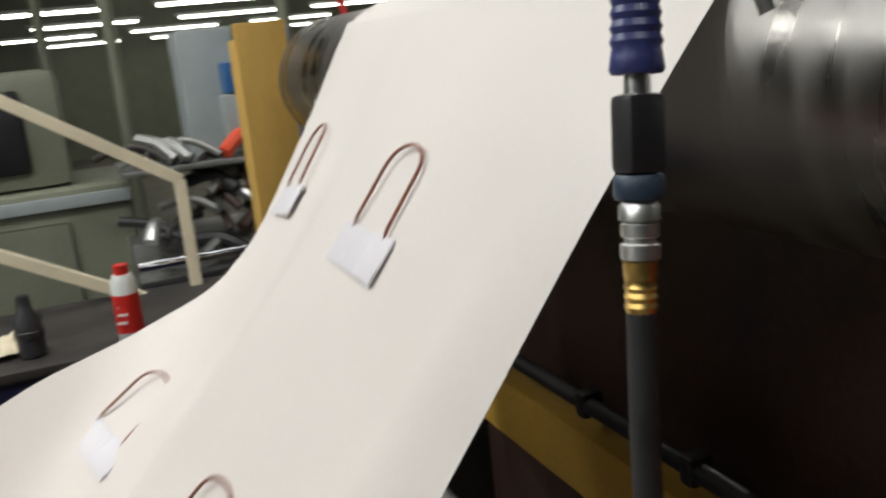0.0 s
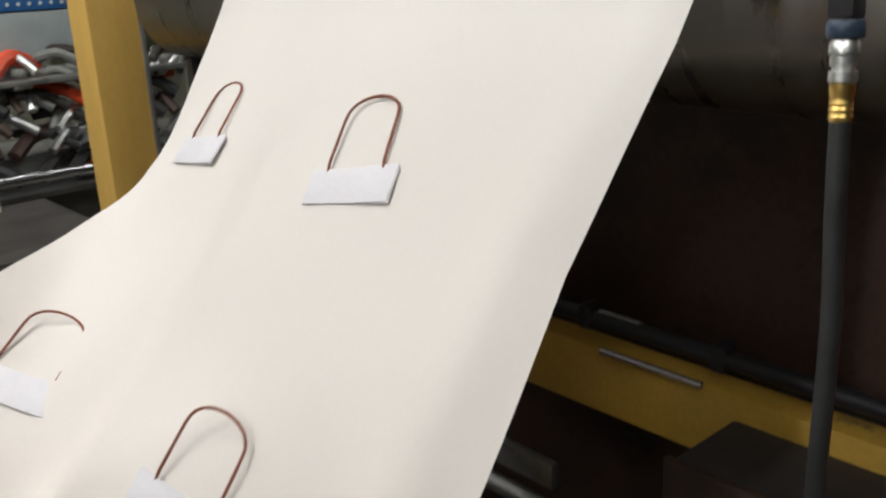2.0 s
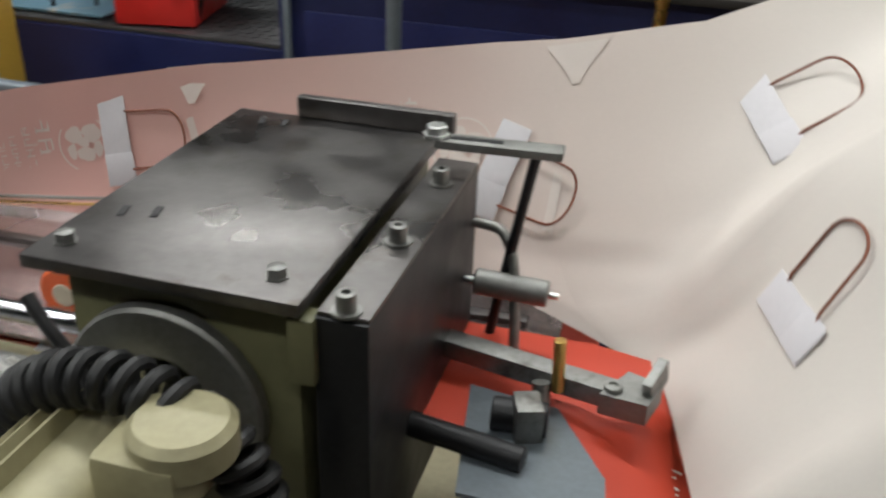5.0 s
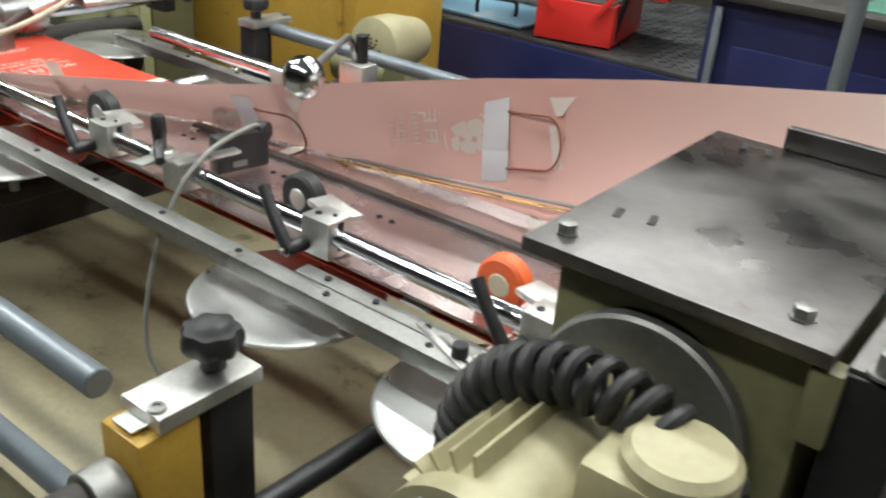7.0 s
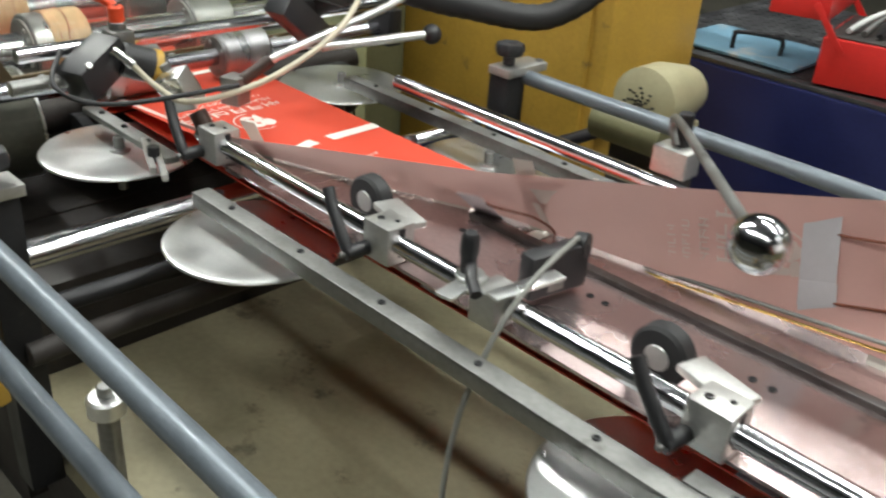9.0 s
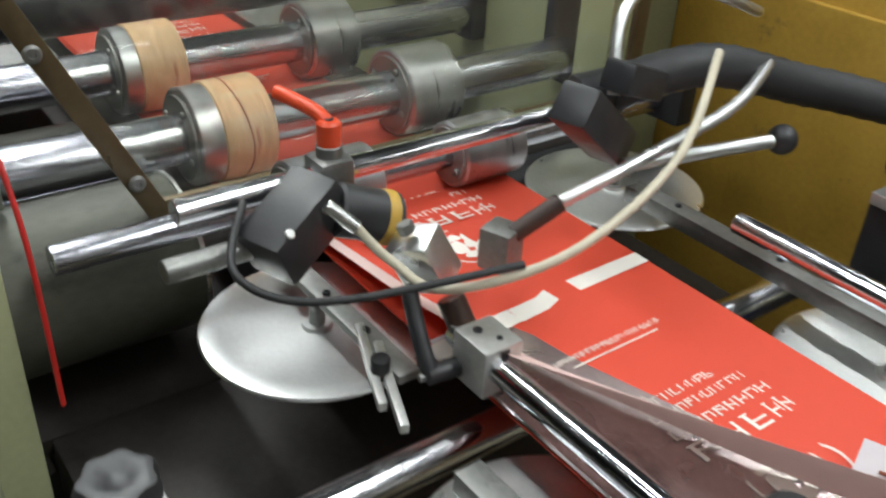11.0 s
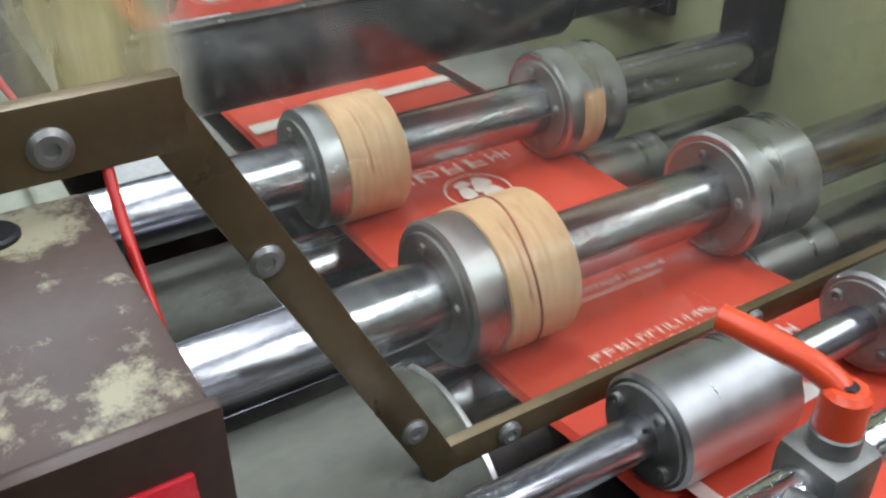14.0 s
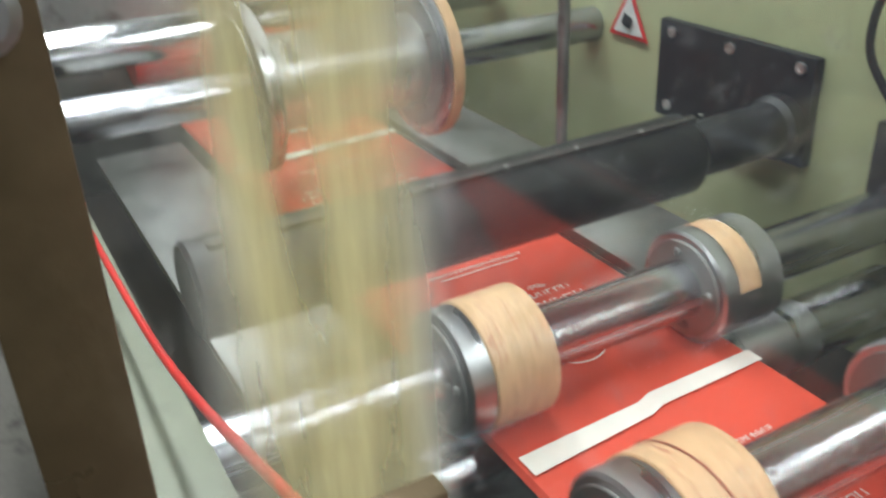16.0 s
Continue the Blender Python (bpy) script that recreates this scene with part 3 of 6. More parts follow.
# the far wall of the web, turning over to the near side as it runs on
FX = [-0.95, -0.7, -0.5, -0.25, 0.0, 0.3, 0.6, 0.9, 1.2, 1.42]
FB_Y = [-0.19, -0.16, -0.12, -0.03, 0.07, 0.125, 0.15, 0.16, 0.155, 0.14]
FB_Z = [0.937, 0.938, 0.938, 0.938, 0.94, 0.94, 0.945, 0.955, 0.965, 0.978]
FT_Y = [-0.20, -0.20, -0.19, -0.10, 0.00, 0.10, 0.19, 0.245, 0.28, 0.315]
FT_Z = [0.939, 0.965, 0.99, 1.02, 1.045, 1.10, 1.165, 1.222, 1.267, 1.30]


def wall_point(x, w):
    """A place on the standing far wall: w is 0 at its foot and 1 at its free edge."""
    by, bz, ty, tz = (table(FX, c, x) for c in (FB_Y, FB_Z, FT_Y, FT_Z))
    bow = 0.012 * math.sin(math.pi * w)
    return V(x, lerp(by, ty, w) + bow, lerp(bz, tz, w))


xs = [-0.95 + 2.37 * i / 64 for i in range(65)]
flap_rows = [[wall_point(x, w / 20) for w in range(21)] for x in xs]
flap_rows.append([rows[-1][20 + w].lerp(wall_point(1.42, w / 20), 0.5) for w in range(21)])
flap_rows.append([rows[-1][20 + w] for w in range(21)])
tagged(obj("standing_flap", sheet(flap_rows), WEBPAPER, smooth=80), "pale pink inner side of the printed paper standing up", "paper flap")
top_rows = []
for x in xs[:30]:
    fy = table(FX, FB_Y, x)
    top_rows.append([V(x, lerp(TUBE_F, fy, w / 6), TUBE_Z + 0.004 * math.sin(math.pi * w / 6)) for w in range(7)])
tagged(obj("folded_top_flap", sheet(top_rows), REDPRINT, smooth=80), "red printed flap folded flat over the tube", "paper flap")


def tube_top(x):
    return table([-3.7, -1.16, -0.97, 5], [0.902, 0.902, TUBE_Z, TUBE_Z], x)


tube_bm = bmesh.new()
tube_rings = []
for x in (-0.93, -0.99, -1.03, -1.08, -1.12, -1.18, -1.8, -2.4, -3.0, -3.66):
    z = tube_top(x)
    tube_rings.append([tube_bm.verts.new(p) for p in ((x, TUBE_N, z - 0.009), (x, TUBE_N + 0.006, z - 0.001), (x, TUBE_N + 0.02, z), (x, TUBE_F - 0.02, z), (x, TUBE_F - 0.006, z - 0.001), (x, TUBE_F, z - 0.009), (x, TUBE_F - 0.006, z - 0.018), (x, TUBE_N + 0.006, z - 0.018))])
for ra, rb in zip(tube_rings, tube_rings[1:]):
    for i in range(8):
        tube_bm.faces.new((ra[i], ra[(i + 1) % 8], rb[(i + 1) % 8], rb[i]))
tagged(obj("paper_tube", tube_bm, REDPRINT), "flat red printed paper tube running through the rollers", "paper tube")
tagged(obj("bottom_web", Box((0.36, 0.016, 0.902), (2.6, 0.392, 0.003), bev=0), REDPRINT), "red printed paper lying under the former plate", "paper web")
near_rows = []
for k in range(15):
    x = 1.90 - k * 0.06
    y0 = lerp(-0.40, -0.26, min(1, k / 5))
    y1 = lerp(-0.03, 0.02, min(1, k / 4))
    near_rows.append([V(x - (0.10 * w / 8 if k < 2 else 0), lerp(y0, y1, w / 8), lerp(0.865, 0.955, min(1, (k + w * 0.4) / 5)) - 0.001) for w in range(9)])
tagged(obj("near_flap", sheet(near_rows), REDPRINT, smooth=80), "red printed near flap turning under the former", "paper flap")
# ---------------------------------------------------------------- former bench
bench = base("former_bench", (0, 0, 0), "beige drip tray bench below the folding discs", "bench")
part("tray", Box((0.3, 0.06, 0.44), (2.7, 1.26, 0.05), bev=0.01), FLOORM, bench)
part("tray_lip", Box((0.3, -0.585, 0.46), (2.7, 0.03, 0.10), bev=0.006), FLOORM, bench)
part("skirt", Box((0.3, -0.54, 0.2), (2.7, 0.04, 0.4)), DARK, bench)
part("leg_block", Box((0.3, 0.1, 0.2), (2.5, 0.9, 0.4)), DARK, bench)

plate = base("former_plate", (0, 0, 0), "thin steel former plate lying inside the paper tube", "former plate")
part("plate", slab(bmesh.new(), [(-0.62, -0.195), (1.62, -0.20), (1.60, 0.12), (1.35, 0.21), (0.3, 0.21), (0.0, 0.14), (-0.62, -0.10)], 0.926, 0.932), FORMER, plate)
for k in range(7):
    for o in (0, 0.03):
        bolt((-0.3 + 0.28 * k + o, -0.02, 0.932), (0, 0, 1), 0.006, 0.002, plate, BLACKSTEEL, "screw")
part("step_bar", Box((0.75, 0.055, 0.935), (1.6, 0.02, 0.014), (0, 0, 1.5), 0.002), PLATE, plate)
tagged(obj("edge_wire", Hose([(0.26, 0.128, 0.935), (0.7, 0.14, 0.985), (1.05, 0.145, 1.03)], 0.0035, 8), DULL), "thin steel guide wire along the paper fold", "wire")
tagged(obj("edge_wire", Hose([(0.27, 0.118, 0.93), (0.7, 0.13, 0.978), (1.05, 0.135, 1.022)], 0.0025, 8), BRASS), "thin brass guide wire along the paper fold", "wire")

near_bar = tagged(obj("guide_bar", Cyl((-0.58, -0.195, 0.972), (1.12, -0.195, 0.972), 0.0165, 28), CHROME), "polished chrome guide bar along the near side", "guide bar", "guide bars")
far_bar = tagged(obj("guide_bar", Cyl((-0.54, 0.287, 1.005), (0.62, 0.287, 1.005), 0.0165, 28), CHROME), "polished chrome guide bar along the far side", "guide bar", "guide bars")
grey_far = tagged(obj("stay_bar", Cyl((-0.42, 0.585, 1.0), (1.0, 0.585, 1.0), 0.018, 20), BLUEGREY), "grey painted stay bar behind the paper", "stay bar", "stay bars")
tagged(obj("stay_bar", Cyl((-0.47, -0.72, 1.028), (0.76, -0.72, 1.028), 0.018, 20), BLUEGREY), "grey painted stay bar on the operator side", "stay bar", "stay bars")
tagged(obj("stay_bar", Cyl((-0.47, -0.73, 0.84), (0.9, -0.73, 0.84), 0.018, 20), BLUEGREY), "grey painted lower stay bar on the operator side", "stay bar", "stay bars")


def rail(y, x0, x1, z, name_label):
    r = base("angle_rail", (0, y, z), name_label, "rail", "disc rails")
    part("web_plate", Box(((x0 + x1) / 2, 0, -0.004), (x1 - x0, 0.008, 0.028), bev=0.002), DULL, r)
    part("flange", Box(((x0 + x1) / 2, 0.014, 0.008), (x1 - x0, 0.036, 0.007), bev=0.002), DULL, r)
    n = int((x1 - x0) / 0.2)
    for k in range(n):
        bolt((x0 + 0.1 + k * 0.2, 0.016, 0.011), (0, 0, 1), 0.006, 0.003, r, BLACKSTEEL, "screw")
    return r


rail(-0.31, -0.42, 1.02, 0.925, "dull steel rail holding the near folding discs")
rail(0.345, -0.80, 0.62, 0.925, "dull steel rail holding the far folding discs")


def disc(x, y, z, r=0.162, tilt=0):
    d = base("folding_disc", (x, y, z), "round bright turned aluminium folding disc", "disc", "folding discs")
    d.rotation_euler = (radians(tilt), 0, 0)
    part("dish", lathe(bmesh.new(), (0, 0, -0.008), (0, 0, 1), [(0, r - 0.012), (0.003, r - 0.002), (0.006, r), (0.009, r - 0.002), (0.0105, r - 0.008), (0.0075, r - 0.03), (0.006, 0.05), (0.006, 0.022), (0.012, 0.02), (0.012, 0.0)], 64), BRIGHT, d)
    part("spindle", Cyl((0, 0, -0.09), (0, 0, 0.03), 0.011), DULL, d)
    return d


for dx, dy, dz in ((-0.79, -0.27, 0.885), (-0.30, -0.262, 0.875), (0.56, -0.26, 0.875), (0.98, -0.28, 0.875)):
    disc(dx, dy, dz)
for dx, dy, dz in ((-0.87, 0.39, 0.892), (-0.28, 0.33, 0.882), (0.25, 0.33, 0.882)):
    disc(dx, dy, dz)


def lever(parent, at, az, lean, arm=0.062, material=None):
    """A black clamping lever: hub, bent arm."""
    x, y, z = at
    d = V(math.cos(radians(az)), math.sin(radians(az)), 0)
    up = V(0, 0, 1)
    p0 = Vector(at)
    tip = p0 + d * arm * math.sin(radians(lean)) + up * arm * math.cos(radians(lean))
    h = part("lever", hose(bmesh.new(), smooth_line([p0 - d * 0.004, p0 + (tip - p0) * 0.35, p0 + (tip - p0) * 0.8, tip], 5), 0.0085, 12), material or PLASTIC, parent)
    return h


def clamp(x, wheel, name_label):
    """A clamp block on the near bar, with its lever and pressing wheel."""
    b = base("clamp_block", (x, -0.195, 0.972), name_label, "clamp", "bar clamps")
    part("block", Box((-0.025, 0.006, -0.004), (0.062, 0.056, 0.066), bev=0.003), ALU, b)
    part("slit", Box((0.0065, 0.006, 0.0), (0.002, 0.012, 0.05), bev=0), BLACKSTEEL, b)
    bolt((-0.038, 0.0, 0.029), (0, 0, 1), 0.006, 0.002, b, BLACKSTEEL)
    bolt((-0.012, 0.012, 0.029), (0, 0, 1), 0.004, 0.002, b, BLACKSTEEL)
    part("pivot", Cyl((-0.045, -0.02, -0.02), (-0.052, -0.062, -0.022), 0.0125, 16), PLASTIC, b)
    part("handle", hose(bmesh.new(), smooth_line([(-0.05, -0.056, -0.02), (-0.066, -0.056, 0.0), (-0.10, -0.05, 0.04), (-0.118, -0.045, 0.064)], 6), 0.0105, 14), PLASTIC, b)
    part("pin", Cyl((-0.052, -0.062, -0.022), (-0.053, -0.072, -0.023), 0.0055, 12), DULL, b)
    if wheel:
        part("arm", Box((-0.055, 0.055, 0.012), (0.10, 0.05, 0.012), (0, 0, -14), 0.004), ALU, b)
        w = part("wheel", hollow(bmesh.new(), (-0.145, 0.055, 0.002), (-0.145, 0.088, 0.002), 0.018, 0.044, 36, 0.005), ORANGE if wheel == 2 else RUBBER, b, "orange rubber pressing wheel" if wheel == 2 else "black rubber pressing wheel")
        part("hub", Cyl((-0.145, 0.053, 0.002), (-0.145, 0.090, 0.002), 0.019, 20), CABLE if wheel == 2 else BRIGHT, w)
    return b


clamp(-0.50, 0, "aluminium clamp block with a black lever at the bar's end")
clamp(0.0, 1, "aluminium clamp block with lever and black pressing wheel")
clamp(0.60, 1, "aluminium clamp block with lever and black pressing wheel")
clamp(1.03, 2, "aluminium clamp block with lever and orange pressing wheel")

sensor = base("photo_sensor", (0.22, -0.20, 0.98), "black photo sensor on an aluminium bracket over the bar", "sensor")
part("bracket", Box((0.0, 0.0, -0.012), (0.05, 0.06, 0.056), bev=0.004), ALU, sensor)
part("slotted_plate", Box((-0.03, -0.04, 0.018), (0.03, 0.09, 0.006), (0, 0, 8), 0.002), BRIGHT, sensor)
part("slotted_plate", Box((0.03, 0.03, 0.02), (0.026, 0.13, 0.006), (0, 0, -8), 0.002), BRIGHT, sensor)
part("washer", Cyl((-0.035, -0.02, 0.022), (-0.035, -0.02, 0.03), 0.022), BRIGHT, sensor)
part("knob_lever", lathe(bmesh.new(), (-0.04, -0.02, 0.03), (-0.042, -0.022, 1), [(0, 0.012), (0.02, 0.012), (0.03, 0.014), (0.055, 0.0135), (0.062, 0.010)], 16), PLASTIC, sensor)
part("knob_arm", hose(bmesh.new(), [(-0.035, -0.02, 0.045), (-0.01, -0.045, 0.04), (0.015, -0.06, 0.03)], 0.009, 12), PLASTIC, sensor)
part("head", Box((0.0, 0.13, 0.0), (0.034, 0.115, 0.075), (0, 0, -10), 0.008), PLASTIC, sensor, "black sensor head")
part("cap", Cyl((0.0, 0.178, 0.028), (0.02, 0.185, 0.03), 0.02), RUBBER, sensor)
part("label_bar", Box((0.019, 0.115, -0.018), (0.002, 0.03, 0.012), (0, 0, -10), 0), DULL, sensor)
part("cable", Hose([(0.0, 0.185, 0.035), (0.02, 0.14, 0.05), (0.045, 0.02, 0.035), (0.05, -0.06, -0.03), (0.05, -0.12, -0.16), (0.09, -0.16, -0.3), (0.2, -0.12, -0.42)], 0.0045, 8), GREYCABLE, sensor)

for sx, sy in ((-0.60, -0.26), (0.93, -0.26)):
    sl = base("slotted_arm", (sx, sy, 0.93), "slotted steel adjusting arm above a folding disc", "arm", "slotted arms")
    for o in (-0.016, 0.016):
        part("bar", Box((0.0 + o * 0.4, -0.03, 0.004), (0.012, 0.16, 0.014), (0, 0, 68 + o), 0.003), ALU, sl)
        sl.children[-1].location = (o, 0, 0)
    part("bolt", Cyl((0, -0.03, 0.0), (0, -0.03, 0.03), 0.012), BLACKSTEEL, sl)
    part("stub_rail", Box((-0.16, 0.0, 0.0), (0.36, 0.032, 0.014), (0, 0, 0), 0.003), DULL, sl)
    for k in range(3):
        bolt((-0.28 + 0.1 * k, 0.0, 0.007), (0, 0, 1), 0.006, 0.004, sl)


def knob_post(x, y, flip):
    k = base("knob_post", (x, y, 0), "black post with steel plate and star knob", "post", "knob posts")
    part("column", Box((0, 0, 0.72), (0.062, 0.062, 0.58), bev=0.003), BLACKSTEEL, k)
    part("cap_plate", Box((0.005, -0.03 * flip, 1.018), (0.066, 0.14, 0.020), bev=0.002), ALU, k)
    part("neck", Cyl((0.0, 0.0, 1.029), (0.0, 0.0, 1.055), 0.015), PLASTIC, k)
    star = bmesh.new()
    seg = 42
    prof = [(0.0, 0.6), (0.004, 0.92), (0.012, 1.0), (0.022, 1.0), (0.03, 0.9), (0.032, 0.55), (0.028, 0.3), (0.03, 0.0)]
    rings = [[star.verts.new((0.034 * s * (1 + 0.07 * math.cos(7 * 2 * math.pi * i / seg)) * math.cos(2 * math.pi * i / seg), 0.034 * s * (1 + 0.07 * math.cos(7 * 2 * math.pi * i / seg)) * math.sin(2 * math.pi * i / seg), 1.05 + h)) for i in range(seg)] for h, s in prof[:-1]]
    for a, b in zip(rings, rings[1:]):
        for i in range(seg):
            star.faces.new((a[i], a[(i + 1) % seg], b[(i + 1) % seg], b[i]))
    star.faces.new(rings[-1])
    star.faces.new(list(reversed(rings[0])))
    part("knob", star, PLASTIC, k)
    bolt((0.02, -0.09 * flip, 1.029), (0, 0, 1), 0.01, 0.003, k, DULL)
    part("cross_rod", Cyl((0, 0.03, 0.78), (0.02, 0.5, 0.78), 0.018), BLACKSTEEL, k)
    if flip > 0:
        part("bracket", Box((-0.0, -0.085, 0.93), (0.07, 0.08, 0.15), bev=0.008), YELLOW, k, "worn yellow bracket")
        part("bracket_web", Box((0.0, -0.085, 0.75), (0.06, 0.07, 0.24), (8, 0, 0), 0.008), YELLOW, k)
        part("bright_strip", Box((0.0, -0.085, 1.0115), (0.035, 0.07, 0.002), bev=0), BRIGHT, k)
        part("collar", Cyl((0.0, -0.13, 0.94), (0.0, -0.17, 0.94), 0.034), DULL, k)
        part("shaft_stub", Cyl((0.0, -0.17, 0.94), (0.0, -0.36, 0.94), 0.026), DARK, k)
    return k


knob_post(0.82, -0.615, 1)
knob_post(-0.455, -0.64, 1)
knob_post(-0.44, 0.55, -1)
tagged(obj("cross_shaft", Cyl((-0.52, -0.63, 0.85), (-0.52, 0.54, 0.85), 0.026), CHROME), "polished cross shaft below the folding discs", "shaft")
tagged(obj("cross_shaft", Cyl((-0.42, -0.64, 0.72), (-0.42, 0.55, 0.72), 0.022), DARK), "dark greasy cross shaft below the discs", "shaft")
nut = base("stop_nut", (-0.22, -0.60, 0.0), "steel stop screw on the tray", "stop screw")
part("post", Cyl((0, 0, 0.46), (0, 0, 0.70), 0.018), DULL, nut)
part("head", Cyl((0, 0, 0.70), (0, 0, 0.735), 0.03, 24, 0.004), BRIGHT, nut)
part("screw", Cyl((0, 0, 0.735), (0, 0, 0.755), 0.012, 12), DULL, nut)

ball = base("chrome_ball_rod", (0.63, 0.30, 1.0), "chrome ball on a bent steel rod beside the bar", "ball rod")
bb = bmesh.new()
bmesh.ops.create_uvsphere(bb, u_segments=36, v_segments=20, radius=0.031, matrix=Matrix.Translation((-0.023, -0.573, 0.251)))
part("ball", bb, CHROME, ball)
part("rod", Hose([(-0.023, -0.573, 0.251), (-0.236, -0.30, 0.199), (-0.448, -0.03, 0.142), (-0.448, -0.01, 0.087)], 0.007), DULL, ball)
part("clamp", Box((-0.448, 0.0, 0.057), (0.07, 0.05, 0.05), bev=0.004), ALU, ball)
part("stem", Cyl((-0.448, 0.01, 0.077), (-0.448, 0.01, 0.142), 0.014), BLACKSTEEL, ball)

# ---------------------------------------------------------------- gear box with its motor
gear = base("gear_housing", (1.255, -0.17, -0.036), "olive gear housing under a scuffed dark steel plate", "gear housing")
part("body", Box((0.0, 0.0, 0.93), (0.27, 0.46, 0.62), bev=0.006), OLIVE, gear)
part("top_plate", Box((-0.011, -0.005, 1.252), (0.317, 0.50, 0.016), bev=0.002), PLATE, gear, "scuffed dark steel top plate")
part("corner_block", Box((0.145, -0.235, 1.2), (0.03, 0.03, 0.08), bev=0.006), OLIVE, gear)
part("side_block", Box((0.185, -0.02, 1.06), (0.06, 0.44, 0.36), bev=0.004), BLACKSTEEL, gear)
part("side_face", Box((0.186, -0.02, 1.242), (0.056, 0.43, 0.006), bev=0.001), PLATE, gear)
part("back_bar", Box((0.045, 0.25, 1.275), (0.24, 0.018, 0.03), bev=0.002), PLATE, gear)
for sx, sy in ((-0.14, -0.215), (0.105, -0.21)):
    part("hex_bolt", lathe(bmesh.new(), (sx, sy, 1.26), (sx, sy, 2), [(0, 0.013), (0.002, 0.013), (0.002, 0.0105), (0.012, 0.0105), (0.013, 0.009)], 6), DULL, gear)
for sx, sy in ((-0.127, -0.128), (-0.09, -0.118), (-0.115, 0.205), (-0.08, 0.205)):
    part("slot", Box((sx, sy, 1.2606), (0.008, 0.026, 0.0015), (0, 0, 14), 0), BLACKSTEEL, gear)
for sy in (-0.228, -0.069, 0.106):
    s = part("socket_screw", lathe(bmesh.new(), (0.187, sy, 1.245), (0.187, sy, 2), [(0, 0.016), (0.003, 0.016), (0.003, 0.0105), (0.022, 0.0105), (0.023, 0.009), (0.023, 0.005), (0.014, 0.005)], 20), DULL, gear)
part("flange_ring", hollow(bmesh.new(), (-0.02, -0.23, 1.10), (-0.02, -0.252, 1.10), 0.06, 0.118, 56, 0.004), DULL, gear, "steel flange ring")
motor = part("motor", lathe(bmesh.new(), (-0.05, -0.25, 1.06), (-0.05, -1, 1.06), [(0, 0.09), (0.04, 0.095), (0.05, 0.075), (0.22, 0.075), (0.225, 0.085), (0.25, 0.085), (0.255, 0.05), (0.27, 0.045)], 40), MOTORBEIGE, gear, "beige cast motor body")
for k in range(7):
    a = radians(100 + 16 * k)
    part("cooling_fin", Box((-0.05 + 0.085 * math.cos(a), -0.38, 1.06 + 0.085 * math.sin(a)), (0.022, 0.16, 0.004), (0, -math.degrees(a), 0), 0), MOTORBEIGE, motor)
part("terminal_box", Box((0.05, -0.36, 1.13), (0.09, 0.11, 0.07), (0, 0, 0), 0.012), MOTORBEIGE, motor)
part("round_lid", Cyl((0.075, -0.36, 1.14), (0.075, -0.36, 1.185), 0.052, 36, 0.008), MOTORBEIGE, motor)
for a in range(6):
    bolt((-0.05 + 0.068 * math.cos(a * 1.05), -0.505, 1.06 + 0.068 * math.sin(a * 1.05)), (0, -1, 0), 0.009, 0.008, motor, DULL)
coil = []
for k in range(360):
    t = k / 359
    a = radians(195 - 235 * t)
    cx, cz = -0.02 + 0.15 * math.cos(a), 1.045 + 0.135 * math.sin(a)
    w = t * 2 * math.pi * 27
    coil.append(V(cx + 0.025 * math.cos(w) * math.cos(a), -0.325 + 0.025 * math.sin(w), cz + 0.025 * math.cos(w) * math.sin(a)))
part("coiled_cable", hose(bmesh.new(), coil, 0.0082, 8), RUBBER, gear, "black coiled cable round the motor")
part("gland", Box((0.12, -0.36, 0.88), (0.045, 0.05, 0.05), bev=0.008), PLASTIC, gear)
part("pedestal", Box((0.0, 0.0, 0.31), (0.24, 0.40, 0.62)), DARK, gear)

arm = base("guide_finger", (1.40, -0.015, 1.242), "slotted dark steel arm bolted on the housing", "arm")
part("bar", Box((0.105, 0.005, 0.008), (0.17, 0.034, 0.012), (0, 0, 4), 0.002), DULL, arm)
part("slot", Box((0.075, 0.003, 0.0145), (0.07, 0.010, 0.001), (0, 0, 4), 0), BLACKSTEEL, arm)
part("bolt", lathe(bmesh.new(), (0.02, 0.0, 0.014), (0.02, 0.0, 1), [(0, 0.02), (0.004, 0.02), (0.004, 0.015), (0.014, 0.015), (0.016, 0.013)], 6), BRIGHT, arm)
part("rod", Cyl((0.155, 0.005, 0.002), (0.10, 0.02, -0.32), 0.0075, 14), BLACKSTEEL, arm)
part("clamp_body", Cyl((0.085, -0.01, -0.19), (0.19, -0.005, -0.195), 0.019, 20, 0.003), DULL, arm, "knurled cross clamp")
part("clamp_screw", Cyl((0.07, -0.01, -0.189), (0.205, -0.005, -0.196), 0.005, 10), BRIGHT, arm)
part("wire_rod", Hose([(0.02, 0.03, -0.12), (0.09, 0.03, -0.12), (0.12, 0.02, -0.13), (0.14, 0.0, -0.18), (0.155, -0.04, -0.30), (0.165, -0.06, -0.42)], 0.0075), DULL, arm)
ua = base("former_nose", (1.55, -0.06, 0.98), "dull steel former arm below the paper fold", "arm")
part("bar", Box((0.02, -0.065, 0.015), (0.32, 0.032, 0.028), (0, 0, -11), 0.003), DULL, ua)
part("tip", slab(bmesh.new(), [(0.135, -0.115), (0.195, -0.122), (0.21, -0.07), (0.165, -0.055)], 0.0, 0.030), DULL, ua)
part("tip_hook", Box((0.20, -0.075, 0.035), (0.014, 0.05, 0.04), (18, 0, -20), 0.003), DULL, ua)
bolt((0.15, -0.10, 0.031), (0, 0, 1), 0.012, 0.006, ua, DULL)
